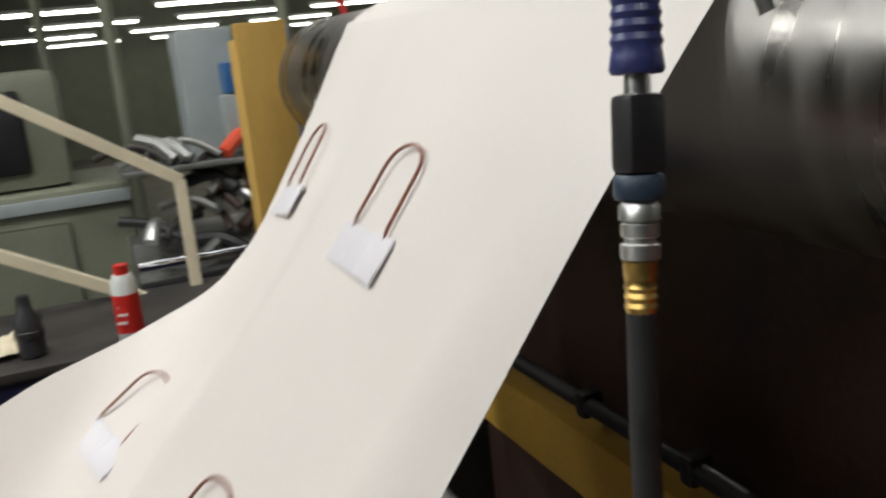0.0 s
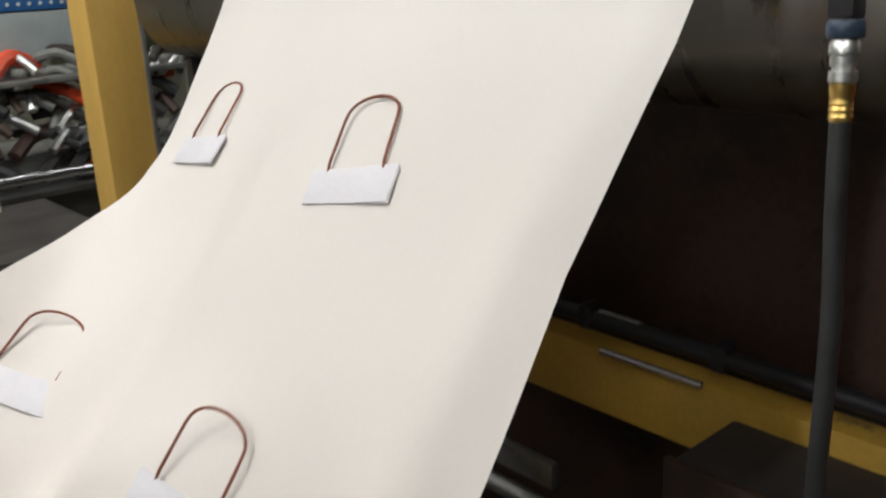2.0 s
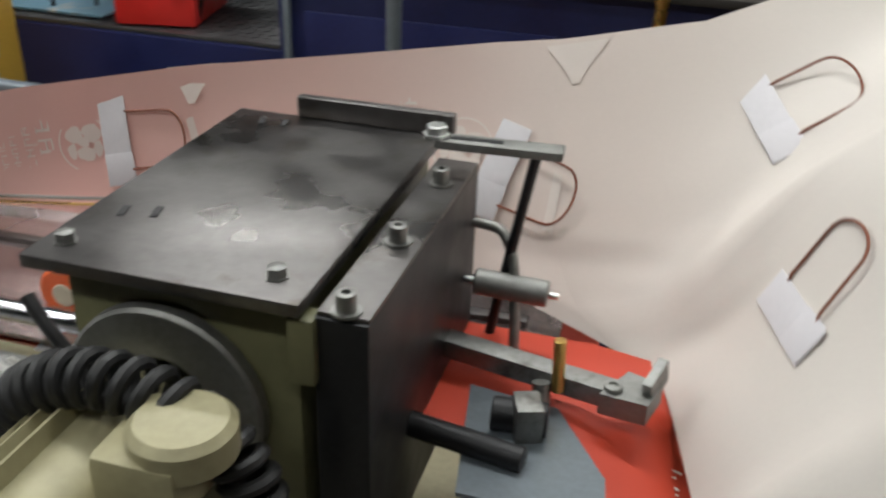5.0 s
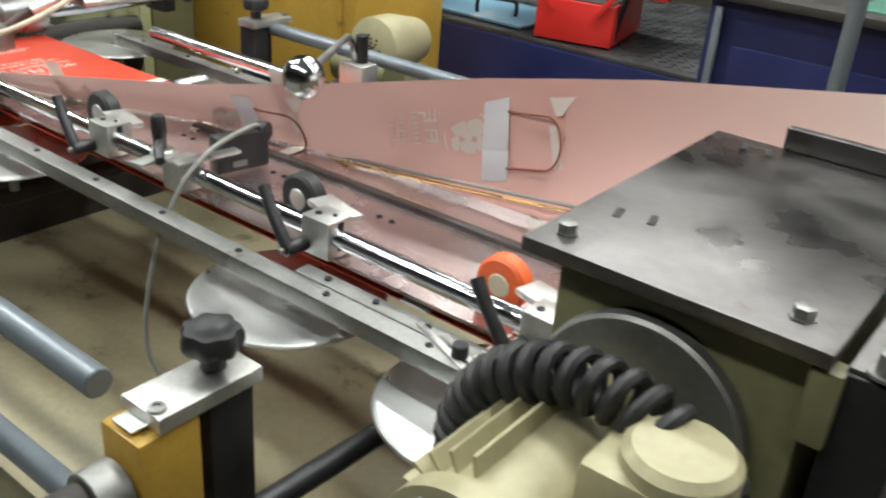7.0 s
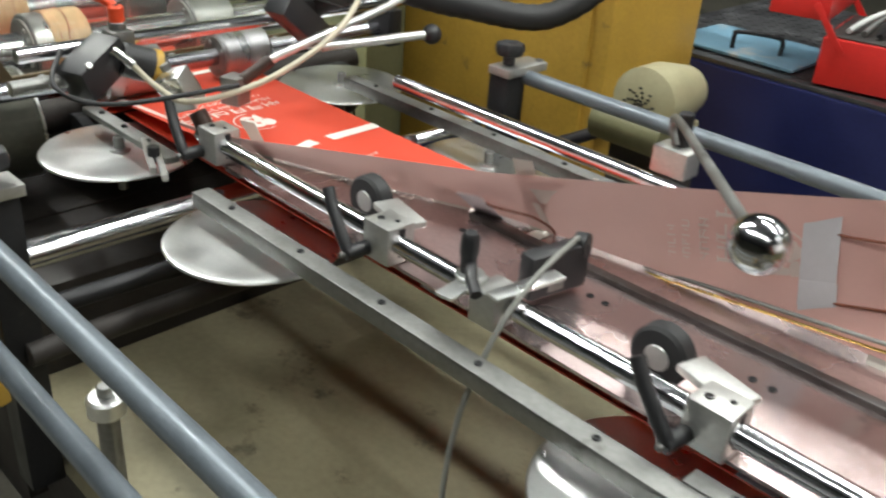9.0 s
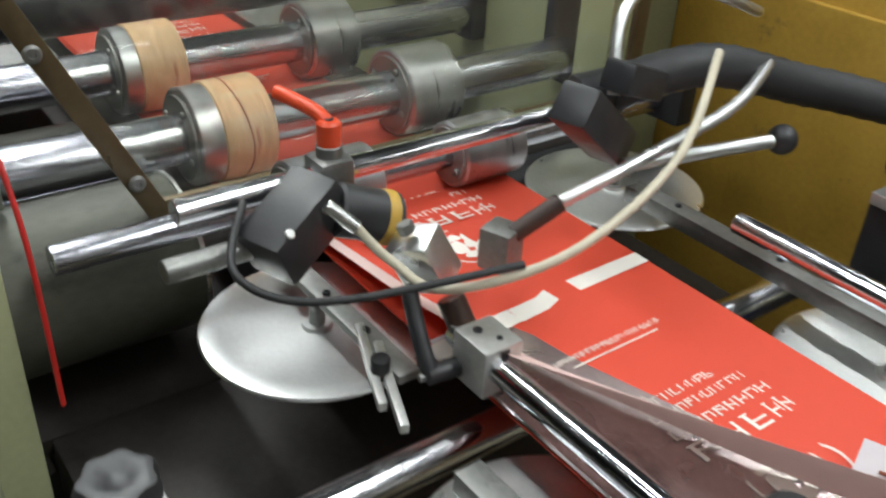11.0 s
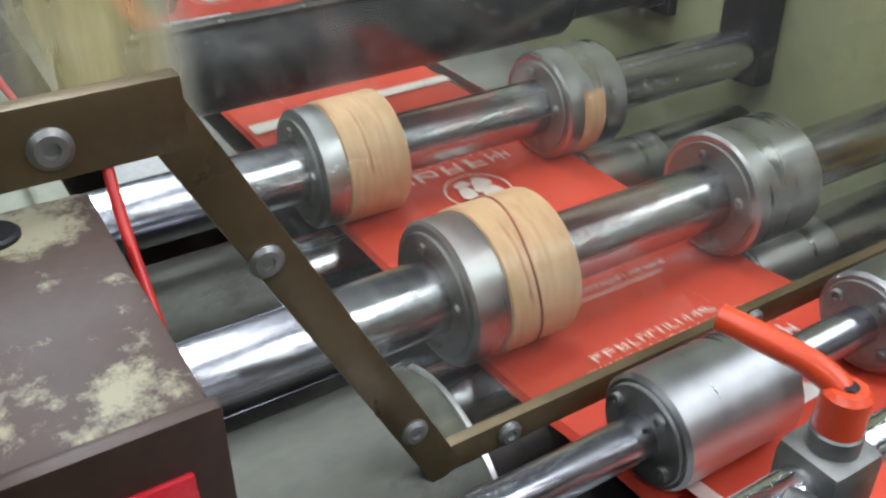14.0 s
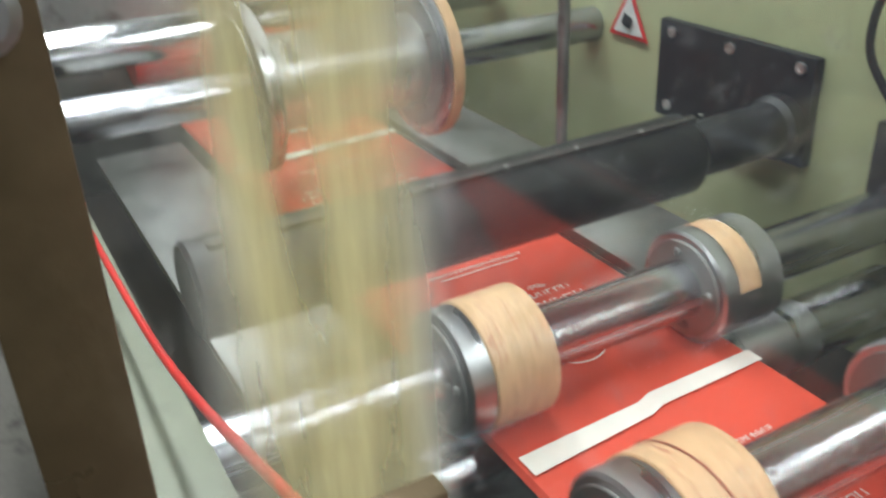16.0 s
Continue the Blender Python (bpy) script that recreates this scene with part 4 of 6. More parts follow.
part("shoe", slab(bmesh.new(), [(-0.035, -0.085), (0.085, -0.10), (0.16, -0.215), (0.17, -0.29), (0.0, -0.29)], -0.022, -0.016), BLUEGREY, ua, "grey sheet steel shoe")
part("spring_rod", Cyl((-0.16, -0.195, 0.0), (0.065, -0.226, -0.005), 0.016), BLACKSTEEL, ua)
part("joint", Cyl((0.01, -0.155, 0.0), (0.08, -0.15, 0.0), 0.022), BLACKSTEEL, ua)
part("joint_block", Box((0.055, -0.16, 0.005), (0.035, 0.045, 0.055), (0, 0, 20), 0.006), DULL, ua)
part("fork", Hose([(0.06, -0.10, 0.02), (0.07, -0.12, -0.06), (0.09, -0.16, -0.2)], 0.012), DULL, ua)
part("brass_pin", Cyl((0.082, -0.10, 0.01), (0.078, -0.095, 0.085), 0.008), BRASS, ua)
for k in range(2):
    part("nut", Cyl((-0.115, -0.03, 0.02 + 0.05 * k), (-0.08, -0.03, 0.02 + 0.05 * k), 0.02), BLACKSTEEL, ua)
# ---------------------------------------------------------------- roller section
FAR_Y = 0.63
side = base("far_side_frame", (0, 0, 0), "pale green cast side frame of the roller section", "machine frame")
part("plate", Box((-2.2, FAR_Y + 0.02, 1.05), (2.2, 0.04, 1.5), bev=0.004), GREEN, side)
part("pillar", Box((-1.16, FAR_Y - 0.02, 1.12), (0.10, 0.05, 0.9), bev=0.01), GREEN, side)
near_side = base("near_side_frame", (0, 0, 0), "pale green side frame on the operator side", "machine frame")
part("plate", Box((-2.0, -0.70, 0.62), (1.9, 0.04, 0.66), bev=0.004), GREEN, near_side)
part("front_pillar", Box((-0.93, -0.66, 0.80), (0.10, 0.06, 0.80), bev=0.006), GREEN, near_side)
part("low_beam", Box((-1.1, -0.05, 0.55), (0.2, 1.3, 0.12)), DARK, near_side)
part("top_flange", Box((-1.72, -0.635, 1.085), (1.20, 0.12, 0.028), bev=0.003), WALLGREY, near_side, "grey painted top flange")
part("flange_end", Box((-1.13, -0.635, 1.04), (0.02, 0.12, 0.09), bev=0.003), WALLGREY, near_side)
for k in range(4):
    bolt((-1.25 - 0.28 * k, -0.64, 1.099), (0, 0, 1), 0.012, 0.004, near_side, BLACKSTEEL)
bed = base("roller_bed", (0, 0, 0), "dull steel bed plates beside the paper tube", "machine bed")
part("far_guide", Box((-2.35, 0.33, 0.885), (1.1, 0.2, 0.02)), DULL, bed)
part("near_guide", Box((-2.35, -0.36, 0.885), (1.1, 0.2, 0.02)), DULL, bed)
part("pan", Box((-2.3, 0, 0.66), (2.6, 1.24, 0.03)), DARK, bed)
part("dark_box", Box((-0.95, 0.0, 0.42), (0.5, 1.2, 0.5)), DARK, bed)


def pressing_shaft(x, z, r, y0, y1, collars, label, dark_to=None):
    s = base("pressing_shaft", (x, 0, z), label, "shaft", "pressing shafts")
    part("shaft", Cyl((0, y0, 0), (0, y1, 0), r, 32), SHAFTSTEEL, s)
    for cy, length, cr, tape in collars:
        c = part("collar", hollow(bmesh.new(), (0, cy, 0), (0, cy + length, 0), r, cr, 56, 0.004), STEEL, s, "turned steel collar")
        part("face", hollow(bmesh.new(), (0, cy - 0.004, 0), (0, cy + 0.001, 0), r, cr * 0.86, 48, 0.001), DULL, c)
        if tape:
            part("tape", hollow(bmesh.new(), (0, cy + length * tape[0], 0), (0, cy + length * tape[1], 0), cr - 0.002, cr + 0.003, 56, 0.002), TAPE, c, "tan tape wound round the collar")
            if len(tape) > 2:
                ring = [(V((cr + 0.0035) * math.cos(a * 0.18), cy + length * (0.62 + 0.05 * math.sin(a * 0.35)), (cr + 0.0035) * math.sin(a * 0.18))) for a in range(36)]
                part("tape_edge", hose(bmesh.new(), ring, 0.0016, 6), TAPERED, c, "red-brown smear along the tape joint")
        for k in range(4):
            a = k * math.pi / 2 + 0.5
            bolt((cr * 0.66 * math.cos(a), cy - 0.003, cr * 0.66 * math.sin(a)), (0, -1, 0), 0.007, 0.006, c, DULL)
    return s


SHAFT_A = pressing_shaft(-1.25, 0.984, 0.043, -0.68, 0.63, [(-0.265, 0.135, 0.084, (0.32, 1.01, 1)), (0.150, 0.12, 0.084, None)], "polished shaft with a tape-wrapped collar and a steel collar")
SHAFT_B = pressing_shaft(-1.60, 0.984, 0.043, -0.68, 0.63, [(-0.265, 0.125, 0.084, (0.28, 1.01)), (0.138, 0.115, 0.084, None)], "polished shaft with a tape-wrapped collar and a steel collar")
arc = bmesh.new()
arc_rows = [[arc.verts.new((0.0855 * math.cos(radians(a_)), y_, 0.0855 * math.sin(radians(a_)))) for y_ in (0.165, 0.205)] for a_ in range(30, 140, 8)]
for r0, r1 in zip(arc_rows, arc_rows[1:]):
    arc.faces.new((r0[0], r0[1], r1[1], r1[0]))
part("tape_scrap", arc, TAPE, SHAFT_B, "torn scrap of tan tape")
SHAFT_C = pressing_shaft(-0.965, 0.988, 0.021, -0.56, 0.62, [(-0.222, 0.145, 0.056, None), (0.078, 0.13, 0.056, None)], "thin polished shaft with two steel press collars")
LOW_A = pressing_shaft(-1.25, 0.818, 0.054, -0.68, 0.62, [(0.24, 0.16, 0.056, None)], "dull counter roller below the paper tube")
LOW_B = pressing_shaft(-1.60, 0.818, 0.054, -0.68, 0.62, [(0.24, 0.16, 0.056, None)], "dull counter roller below the paper tube")
drum = base("counter_drum", (-1.115, 0, 0.862), "broad scratched steel drum below the near shafts", "drum")
part("drum", lathe(bmesh.new(), (0, -0.64, 0), (0, -0.26, 0), [(0, 0.05), (0, 0.119), (0.006, 0.125), (0.30, 0.125), (0.304, 0.119), (0.304, 0.04)], 56), CASTROLL, drum)
part("axle", Cyl((0, -0.66, 0), (0, 0.62, 0), 0.04), DARK, drum)
part("rim", hollow(bmesh.new(), (0, -0.345, 0), (0, -0.338, 0), 0.118, 0.1275, 48, 0.001), BRIGHT, drum)
low_drum = base("counter_drum", (-1.60, 0, 0.80), "scuffed steel drum below the farther shaft", "drum")
part("drum", lathe(bmesh.new(), (0, -0.64, 0), (0, -0.28, 0), [(0, 0.05), (0, 0.086), (0.006, 0.092), (0.33, 0.092), (0.336, 0.086), (0.336, 0.04)], 48), CASTROLL, low_drum)
part("axle", Cyl((0, -0.66, 0), (0, 0.62, 0), 0.03), DARK, low_drum)
part("long_drum", Cyl((0.06, -0.25, -0.06), (0.06, 0.55, -0.06), 0.075, 40), BLACKSTEEL, drum)

for k, bx in enumerate((-1.25, -1.60, -0.955)):
    b = base("bearing_block", (bx, FAR_Y - 0.025, 1.0), "black cast bearing block on the green frame", "bearing", "bearing blocks")
    part("block", Box((0, 0, 0.03 if k < 2 else 0), (0.10, 0.045, 0.20 if k < 2 else 0.1), bev=0.006), BLACKSTEEL, b)
    if k < 2:
        part("cylinder", Cyl((0, 0.0, 0.12), (0, 0.0, 0.26), 0.028), DULL, b)
        for o in (-0.035, 0.035):
            part("tie_rod", Cyl((o, 0.0, 0.1), (o, 0.0, 0.30), 0.006, 8), BLACKSTEEL, b)
        part("yoke", Box((0, 0.0, 0.29), (0.10, 0.04, 0.025)), BLACKSTEEL, b)
        part("air_hose", Hose([(-0.03, -0.01, 0.3), (-0.07, -0.03, 0.33), (-0.08, -0.03, 0.24), (-0.04, -0.01, 0.16)], 0.007), RUBBER, b)

cylinder = base("black_cylinder", (-1.86, 0, 1.055), "black cylinder with a thinner journal across the tube", "cylinder")
part("body", lathe(bmesh.new(), (0, -0.50, 0), (0, 1, 0), [(0, 0.05), (0, 0.064), (0.006, 0.07), (0.86, 0.07), (0.87, 0.064), (0.885, 0.05), (1.07, 0.05), (1.08, 0.06), (1.12, 0.06)], 48), BLACKSTEEL, cylinder)
part("cut_bar", Box((0.02, -0.05, 0.068), (0.012, 0.84, 0.01), (0, 12, 0), 0.001), DARK, cylinder)
for k in range(7):
    bolt((0.024, -0.4 + 0.13 * k, 0.072), (0, 0, 1), 0.005, 0.003, cylinder, DULL)

plate_b = base("bearing_plate", (-2.0, FAR_Y - 0.012, 1.09), "black bearing plate screwed to the green frame", "plate")
part("plate", Box((0, 0, 0), (0.40, 0.024, 0.205), bev=0.006), BLACKSTEEL, plate_b)
for ox in (-0.16, 0.0, 0.17):
    for oz in (-0.075, 0.08):
        bolt((ox, -0.012, oz), (0, -1, 0), 0.011, 0.006, plate_b, BRIGHT)
for k in range(4):
    part("hole", Cyl((-0.13 + 0.09 * k, -0.0125, -0.02 + 0.02 * (k % 2)), (-0.13 + 0.09 * k, -0.0135, -0.02 + 0.02 * (k % 2)), 0.010, 16, 0), DARK, plate_b)
warn = base("warning_sign", (-2.32, FAR_Y - 0.004, 1.16), "small triangular warning sign with a red edge", "sign")
warn.rotation_euler = (0, radians(-90), 0)
tri = bmesh.new()
for s_, o in ((0.075, 0.0),):
    lathe(tri, (0, 0, 0), (0, -0.004, 0), [(0, 0.0), (0, s_), (0.002, s_), (0.002, 0.0)], 3)
part("edge", tri, REDPAINT, warn)
tri = bmesh.new()
lathe(tri, (0, -0.002, 0), (0, -0.006, 0), [(0, 0.0), (0, 0.056), (0.002, 0.056), (0.002, 0.0)], 3)
part("field", tri, WHITEPAINT, warn)
part("mark", Box((0, -0.0065, 0.0), (0.03, 0.002, 0.025), (0, 110, 0), 0), BLACKSTEEL, warn)

SHAFT_D = pressing_shaft(-2.45, 1.13, 0.040, -0.68, 0.63, [(-0.225, 0.035, 0.165, None), (0.15, 0.035, 0.165, (0.25, 1.0)), (-0.19, 0.34, 0.095, None)], "polished shaft carrying a wide flanged spool")
tagged(obj("stand_rod", Cyl((-2.2, 0.36, 0.9), (-2.2, 0.36, 1.35), 0.012), DULL), "thin upright steel rod beside the tube", "rod")
back = base("rear_housing", (-3.35, 0, 0), "dim machine housing at the end of the tube", "machine")
part("case", Box((0, 0.0, 1.1), (0.2, 1.3, 1.3)), DULL, back)
part("red_roll", Cyl((0.2, -0.3, 1.05), (0.2, 0.3, 1.05), 0.07), REDPAINT, back)
part("chrome_roll", Cyl((0.5, -0.6, 1.16), (0.5, 0.6, 1.16), 0.05), CHROME, back)

# guard with its clear pane in one upright plane
GX = -1.045
guard = base("clear_guard", (GX, 0, 0), "scratched clear plastic guard in a bronze frame", "guard")


def strip(bm, a, b, w, th=0.012):
    """A flat bar between two points (y, z) of the guard's plane."""
    a, b = V(0, *a), V(0, *b)
    d = (b - a)
    box(bm, tuple((a + b) / 2), (th, d.length, w), (math.degrees(math.atan2(d.z, d.y)), 0, 0), 0.0015)
    return bm


part("bottom_bar", strip(bmesh.new(), (-0.395, 0.978), (0.60, 0.978), 0.030), GUARDBROWN, guard)
part("slanted_bar", strip(bmesh.new(), (-0.380, 0.962), (-0.572, 1.355), 0.032, 0.0135), GUARDBROWN, guard)
part("step_bar", strip(bmesh.new(), (-0.555, 1.348), (-0.70, 1.348), 0.045, 0.0145), GUARDBROWN, guard)
part("upright_bar", strip(bmesh.new(), (-0.69, 1.325), (-0.69, 1.85), 0.034, 0.0125), GUARDBROWN, guard)
part("far_bar", strip(bmesh.new(), (0.59, 0.965), (0.60, 1.85), 0.034, 0.0135), GUARDBROWN, guard)
part("top_bar", strip(bmesh.new(), (-0.71, 1.85), (0.62, 1.85), 0.034, 0.0145), GUARDBROWN, guard)
for gy, gz in ((-0.414, 1.03), (-0.52, 1.235), (-0.63, 1.345), (-0.69, 1.415), (-0.316, 0.978), (0.0, 0.978), (0.3, 0.978), (-0.69, 1.6)):
    part("screw", lathe(bmesh.new(), (0.006, gy, gz), (1, gy, gz), [(0, 0.0125), (0.003, 0.0125), (0.006, 0.009), (0.006, 0.005), (0.003, 0.004)], 18), DULL, guard)
pane_bm = bmesh.new()
pv = [(-0.385, 0.968), (0.60, 0.968), (0.60, 1.85), (-0.69, 1.85), (-0.69, 1.335), (-0.56, 1.335)]
fr_, bk_ = [pane_bm.verts.new((-0.007, y, z)) for y, z in pv], [pane_bm.verts.new((-0.011, y, z)) for y, z in pv]
pane_bm.faces.new(fr_)
pane_bm.faces.new(list(reversed(bk_)))
pane = part("pane", pane_bm, CLEAR, guard, "scratched clear plastic pane")
pane.visible_shadow = False

peel = base("switch_box", (-0.90, -0.70, 0), "dented box with peeling brown paint and red window", "switch box")
part("case", Box((-0.05, 0.02, 1.255), (0.20, 0.13, 0.108), (0, 2, 0), 0.007), PEELED, peel)
part("front_rim", Box((0.055, 0.02, 1.252), (0.010, 0.134, 0.112), (0, 2, 0), 0.004), BROWN, peel)
part("window", Box((0.0615, 0.02, 1.245), (0.004, 0.10, 0.07), (0, 2, 0), 0.002), REDGLOW, peel, "red reflector window")
part("hole", Cyl((-0.12, 0.03, 1.309), (-0.12, 0.03, 1.315), 0.014), BLACKSTEEL, peel)
part("cable", Hose([(-0.16, 0.10, 1.34), (-0.12, 0.095, 1.30), (-0.05, 0.095, 1.22), (0.03, 0.10, 1.08), (0.05, 0.10, 0.85)], 0.0035), REDPAINT, peel, "thin red cable")
tagged(obj("red_cord", Hose([(-1.09, -0.60, 1.33), (-1.5, -0.60, 1.20), (-2.0, -0.60, 1.16), (-2.4, -0.6, 1.16)], 0.004), REDPAINT), "thin red pull cord along the near frame", "cord")

# rod with the lever clamp, glue heads and hoses above the near collars
RX, RZ = -0.785, 1.115
tagged(obj("clamp_rod", Cyl((RX, -0.455, RZ), (RX, 0.62, RZ), 0.0155, 28), CHROME), "polished cross rod carrying the lever clamp", "rod")
lc = base("lever_clamp", (RX, -0.25, RZ), "grey cast clamp with an orange-red lever", "clamp")
part("body", Box((0, 0, 0.0), (0.05, 0.05, 0.05), bev=0.01), DULL, lc)
part("neck", Cyl((0, 0, 0.02), (0, 0, 0.04), 0.017), DULL, lc)
part("lever", hose(bmesh.new(), smooth_line([(0.0, 0, 0.035), (0.0, 0, 0.062), (-0.02, -0.004, 0.074), (-0.055, -0.018, 0.082), (-0.082, -0.028, 0.085)], 7), 0.0095, 14), LEVER, lc, "orange-red clamping lever")
part("cap", Cyl((0.0, 0, 0.03), (0.0, 0, 0.072), 0.0155, 24, 0.004), LEVER, lc)
part("pin", Cyl((0.0, 0, 0.072), (0.0, 0, 0.0745), 0.006), BLACKSTEEL, lc)

glue = base("glue_applicator", (-0.74, -0.33, 1.10), "black glue head with yellow band and aluminium manifold", "glue head")
part("body", Box((0.01, 0.0, -0.01), (0.07, 0.12, 0.07), (25, 0, 20), 0.008), PLASTIC, glue)
part("front", Cyl((0.015, 0.05, 0.0), (0.03, 0.13, -0.03), 0.034, 32, 0.004), PLASTIC, glue)
part("band", Cyl((0.026, 0.108, -0.022), (0.029, 0.122, -0.027), 0.0355, 32, 0.001), YELLOW, glue, "yellow band")
part("manifold", Box((0.095, 0.13, -0.055), (0.06, 0.05, 0.075), (20, -20, 25), 0.004), BRIGHT, glue)
part("bolt", Cyl((0.09, 0.11, -0.015), (0.085, 0.105, -0.002), 0.011, 6), DULL, glue)
part("nozzle", Cyl((0.14, 0.14, -0.09), (0.18, 0.15, -0.15), 0.018), BROWN, glue)
part("screw", Cyl((0.055, -0.03, 0.008), (0.058, -0.03, 0.01), 0.006), BRIGHT, glue)
part("plug", Cyl((0.05, 0.02, 0.03), (0.07, 0.05, 0.0), 0.009), BRIGHT, glue)
part("lead", Hose([(0.07, 0.05, 0.0), (0.10, 0.08, -0.04), (0.16, 0.12, -0.06), (0.22, 0.26, -0.02), (0.20, 0.45, 0.05), (0.12, 0.6, 0.14)], 0.006), CABLE, glue)
part("lead", Hose([(-0.02, -0.05, 0.02), (0.06, -0.10, -0.02), (0.12, -0.02, -0.05), (0.2, 0.2, -0.03)], 0.005), RUBBER, glue)
part("holder", Cyl((0.0, -0.16, -0.03), (0.0, 0.0, -0.03), 0.0145), DULL, glue)

head2 = base("glue_gun", (-0.70, 0.10, 1.10), "black glue gun with braided steel hoses", "glue gun")
part("body", Box((0, 0.03, 0.03), (0.06, 0.17, 0.06), (-38, 0, 14), 0.008), PLASTIC, head2)
part("handle", Box((0.0, 0.10, 0.085), (0.05, 0.12, 0.045), (-20, 0, 14), 0.008), PLASTIC, head2)
part("braid", Hose([(0.0, 0.06, 0.07), (-0.04, 0.10, 0.17), (-0.06, 0.2, 0.20), (-0.06, 0.34, 0.16), (-0.06, 0.45, 0.12)], 0.009, 10, 10, 0.06), BRIGHT, head2)
part("braid", Hose([(0.08, -0.10, -0.02), (0.10, 0.02, 0.02), (0.10, 0.2, 0.06), (0.04, 0.36, 0.08)], 0.009, 10, 10, 0.06), BRIGHT, head2)
part("elbow", Cyl((0.06, -0.16, -0.06), (0.08, -0.10, -0.02), 0.013), BROWN, head2)
part("fitting", Box((0.05, -0.17, -0.08), (0.045, 0.045, 0.06), (0, 0, 20), 0.004), DULL, head2)
duct = base("suction_hose", (-0.75, 0.2, 1.15), "thick ribbed black suction hose", "hose")
part("hose", Hose([(0.0, 0.0, 0.0), (0.05, 0.16, 0.03), (0.12, 0.36, -0.02), (0.26, 0.56, -0.04), (0.34, 0.72, 0.12), (0.26, 0.8, 0.40)], 0.033, 20, 14, 0.03), RUBBER, duct)
part("end_cap", Cyl((-0.02, -0.04, -0.01), (0.0, 0.02, 0.0), 0.036), PLASTIC, duct)
knobrod = base("knob_rod", (-0.62, 0.22, 1.05), "steel rod with a round black knob", "rod")
part("rod", Cyl((-0.05, -0.05, 0.02), (0.02, 0.20, 0.03), 0.011), BRIGHT, knobrod)
kb = bmesh.new()
bmesh.ops.create_uvsphere(kb, u_segments=24, v_segments=14, radius=0.024, matrix=Matrix.Translation((0.025, 0.22, 0.03)))
part("knob", kb, PLASTIC, knobrod)

# yellow housings beyond the stay bar
cab = base("yellow_housing", (-0.85, 0.98, 0), "yellow painted machine housing with dark grime", "machine housing")
part("case", Box((0, 0.2, 0.66), (0.82, 0.45, 1.3), bev=0.02), YELLOW, cab)
part("door", Box((0.1, -0.03, 0.7), (0.5, 0.02, 0.9), bev=0.006), YELLOW, cab)
part("grey_side", Box((-0.43, 0.0, 0.7), (0.06, 0.4, 1.2), bev=0.01), OLIVE, cab)
gm = base("small_motor", (-0.19, 0.80, 0.965), "beige motor with a round grille on the far side", "motor")
part("body", lathe(bmesh.new(), (0, 0.16, 0), (0.02, -1, 0.0), [(0, 0.05), (0.01, 0.062), (0.12, 0.087), (0.2, 0.087), (0.215, 0.055)], 36), MOTORBEIGE, gm)
gr = bmesh.new()
for a in range(5):
    for k in range(8):
        t = k * math.pi / 4 + a * 0.2
        box(gr, (0.01 * a * math.cos(t) * 1.0, -0.056, 0.01 * a * math.sin(t) * 1.0), (0.007, 0.003, 0.005), (0, 0, 0))
part("grille", gr, BLACKSTEEL, gm)
part("foot", Box((0.0, 0.06, -0.08), (0.14, 0.14, 0.05), bev=0.01), MOTORBEIGE, gm)
part("gear_end", Cyl((-0.10, -0.06, -0.06), (0.10, -0.06, -0.06), 0.05), OLIVE, gm)
part("stand", Box((0, 0.05, -0.53), (0.16, 0.16, 0.86)), DARK, gm)
# ---------------------------------------------------------------- tank, cupboard and things on them
tank = base("navy_tank", (0, 0, 0), "dark navy steel tank with a tread plate top", "tank")
part("body", Box((-0.1, 1.95, 0.455), (1.26, 1.1, 0.91), bev=0.008), NAVY, tank)
part("tread_top", Box((-0.1, 1.95, 0.918), (1.24, 1.08, 0.014), bev=0.002), TREAD, tank)
dia = bmesh.new()
for i in range(30):
    for k in range(24):
        s_ = 1 if (i + k) % 2 else -1
        box(dia, (-0.68 + i * 0.04, 1.46 + k * 0.042, 0.926), (0.026, 0.006, 0.003), (0, 0, 45 * s_))
td = part("tread_bar", dia, TREAD, tank)
td["kind"] = "stuff"
lid = base("tank_lid", (-0.36, 1.62, 0.930), "worn pale blue steel lid with a bow handle", "lid")
part("plate", Box((0, 0, 0.006), (0.42, 0.32, 0.010), (0, 0, 0), 0.003), LIGHTBLUE, lid)
part("handle", Hose([(-0.02, -0.1, 0.01), (-0.02, -0.1, 0.05), (-0.01, -0.09, 0.062), (0.09, -0.05, 0.062), (0.11, -0.045, 0.05), (0.11, -0.045, 0.01)], 0.007), BLACKSTEEL, lid)

cup = base("navy_cupboard", (0, 0, 0), "dark navy cupboard with a dark worktop", "cupboard")
part("body", Box((1.52, 1.62, 0.59), (1.95, 0.58, 1.18), bev=0.008), NAVY, cup)
part("worktop", Box((1.52, 1.62, 1.192), (2.0, 0.64, 0.024), bev=0.003), DARK, cup)
part("green_mat", Box((1.28, 1.63, 1.206), (0.75, 0.5, 0.004), bev=0.001), mat("green_cutting_mat", (0.06, 0.16, 0.12), 0.35, vary=0.2), cup)
part("upright", Box((0.58, 1.315, 0.58), (0.02, 0.02, 1.16)), BLUEGREY, cup)
for k in range(2):
    part("door", Box((1.0 + 0.8 * k, 1.325, 0.56), (0.74, 0.012, 1.0), bev=0.003), NAVY, cup)

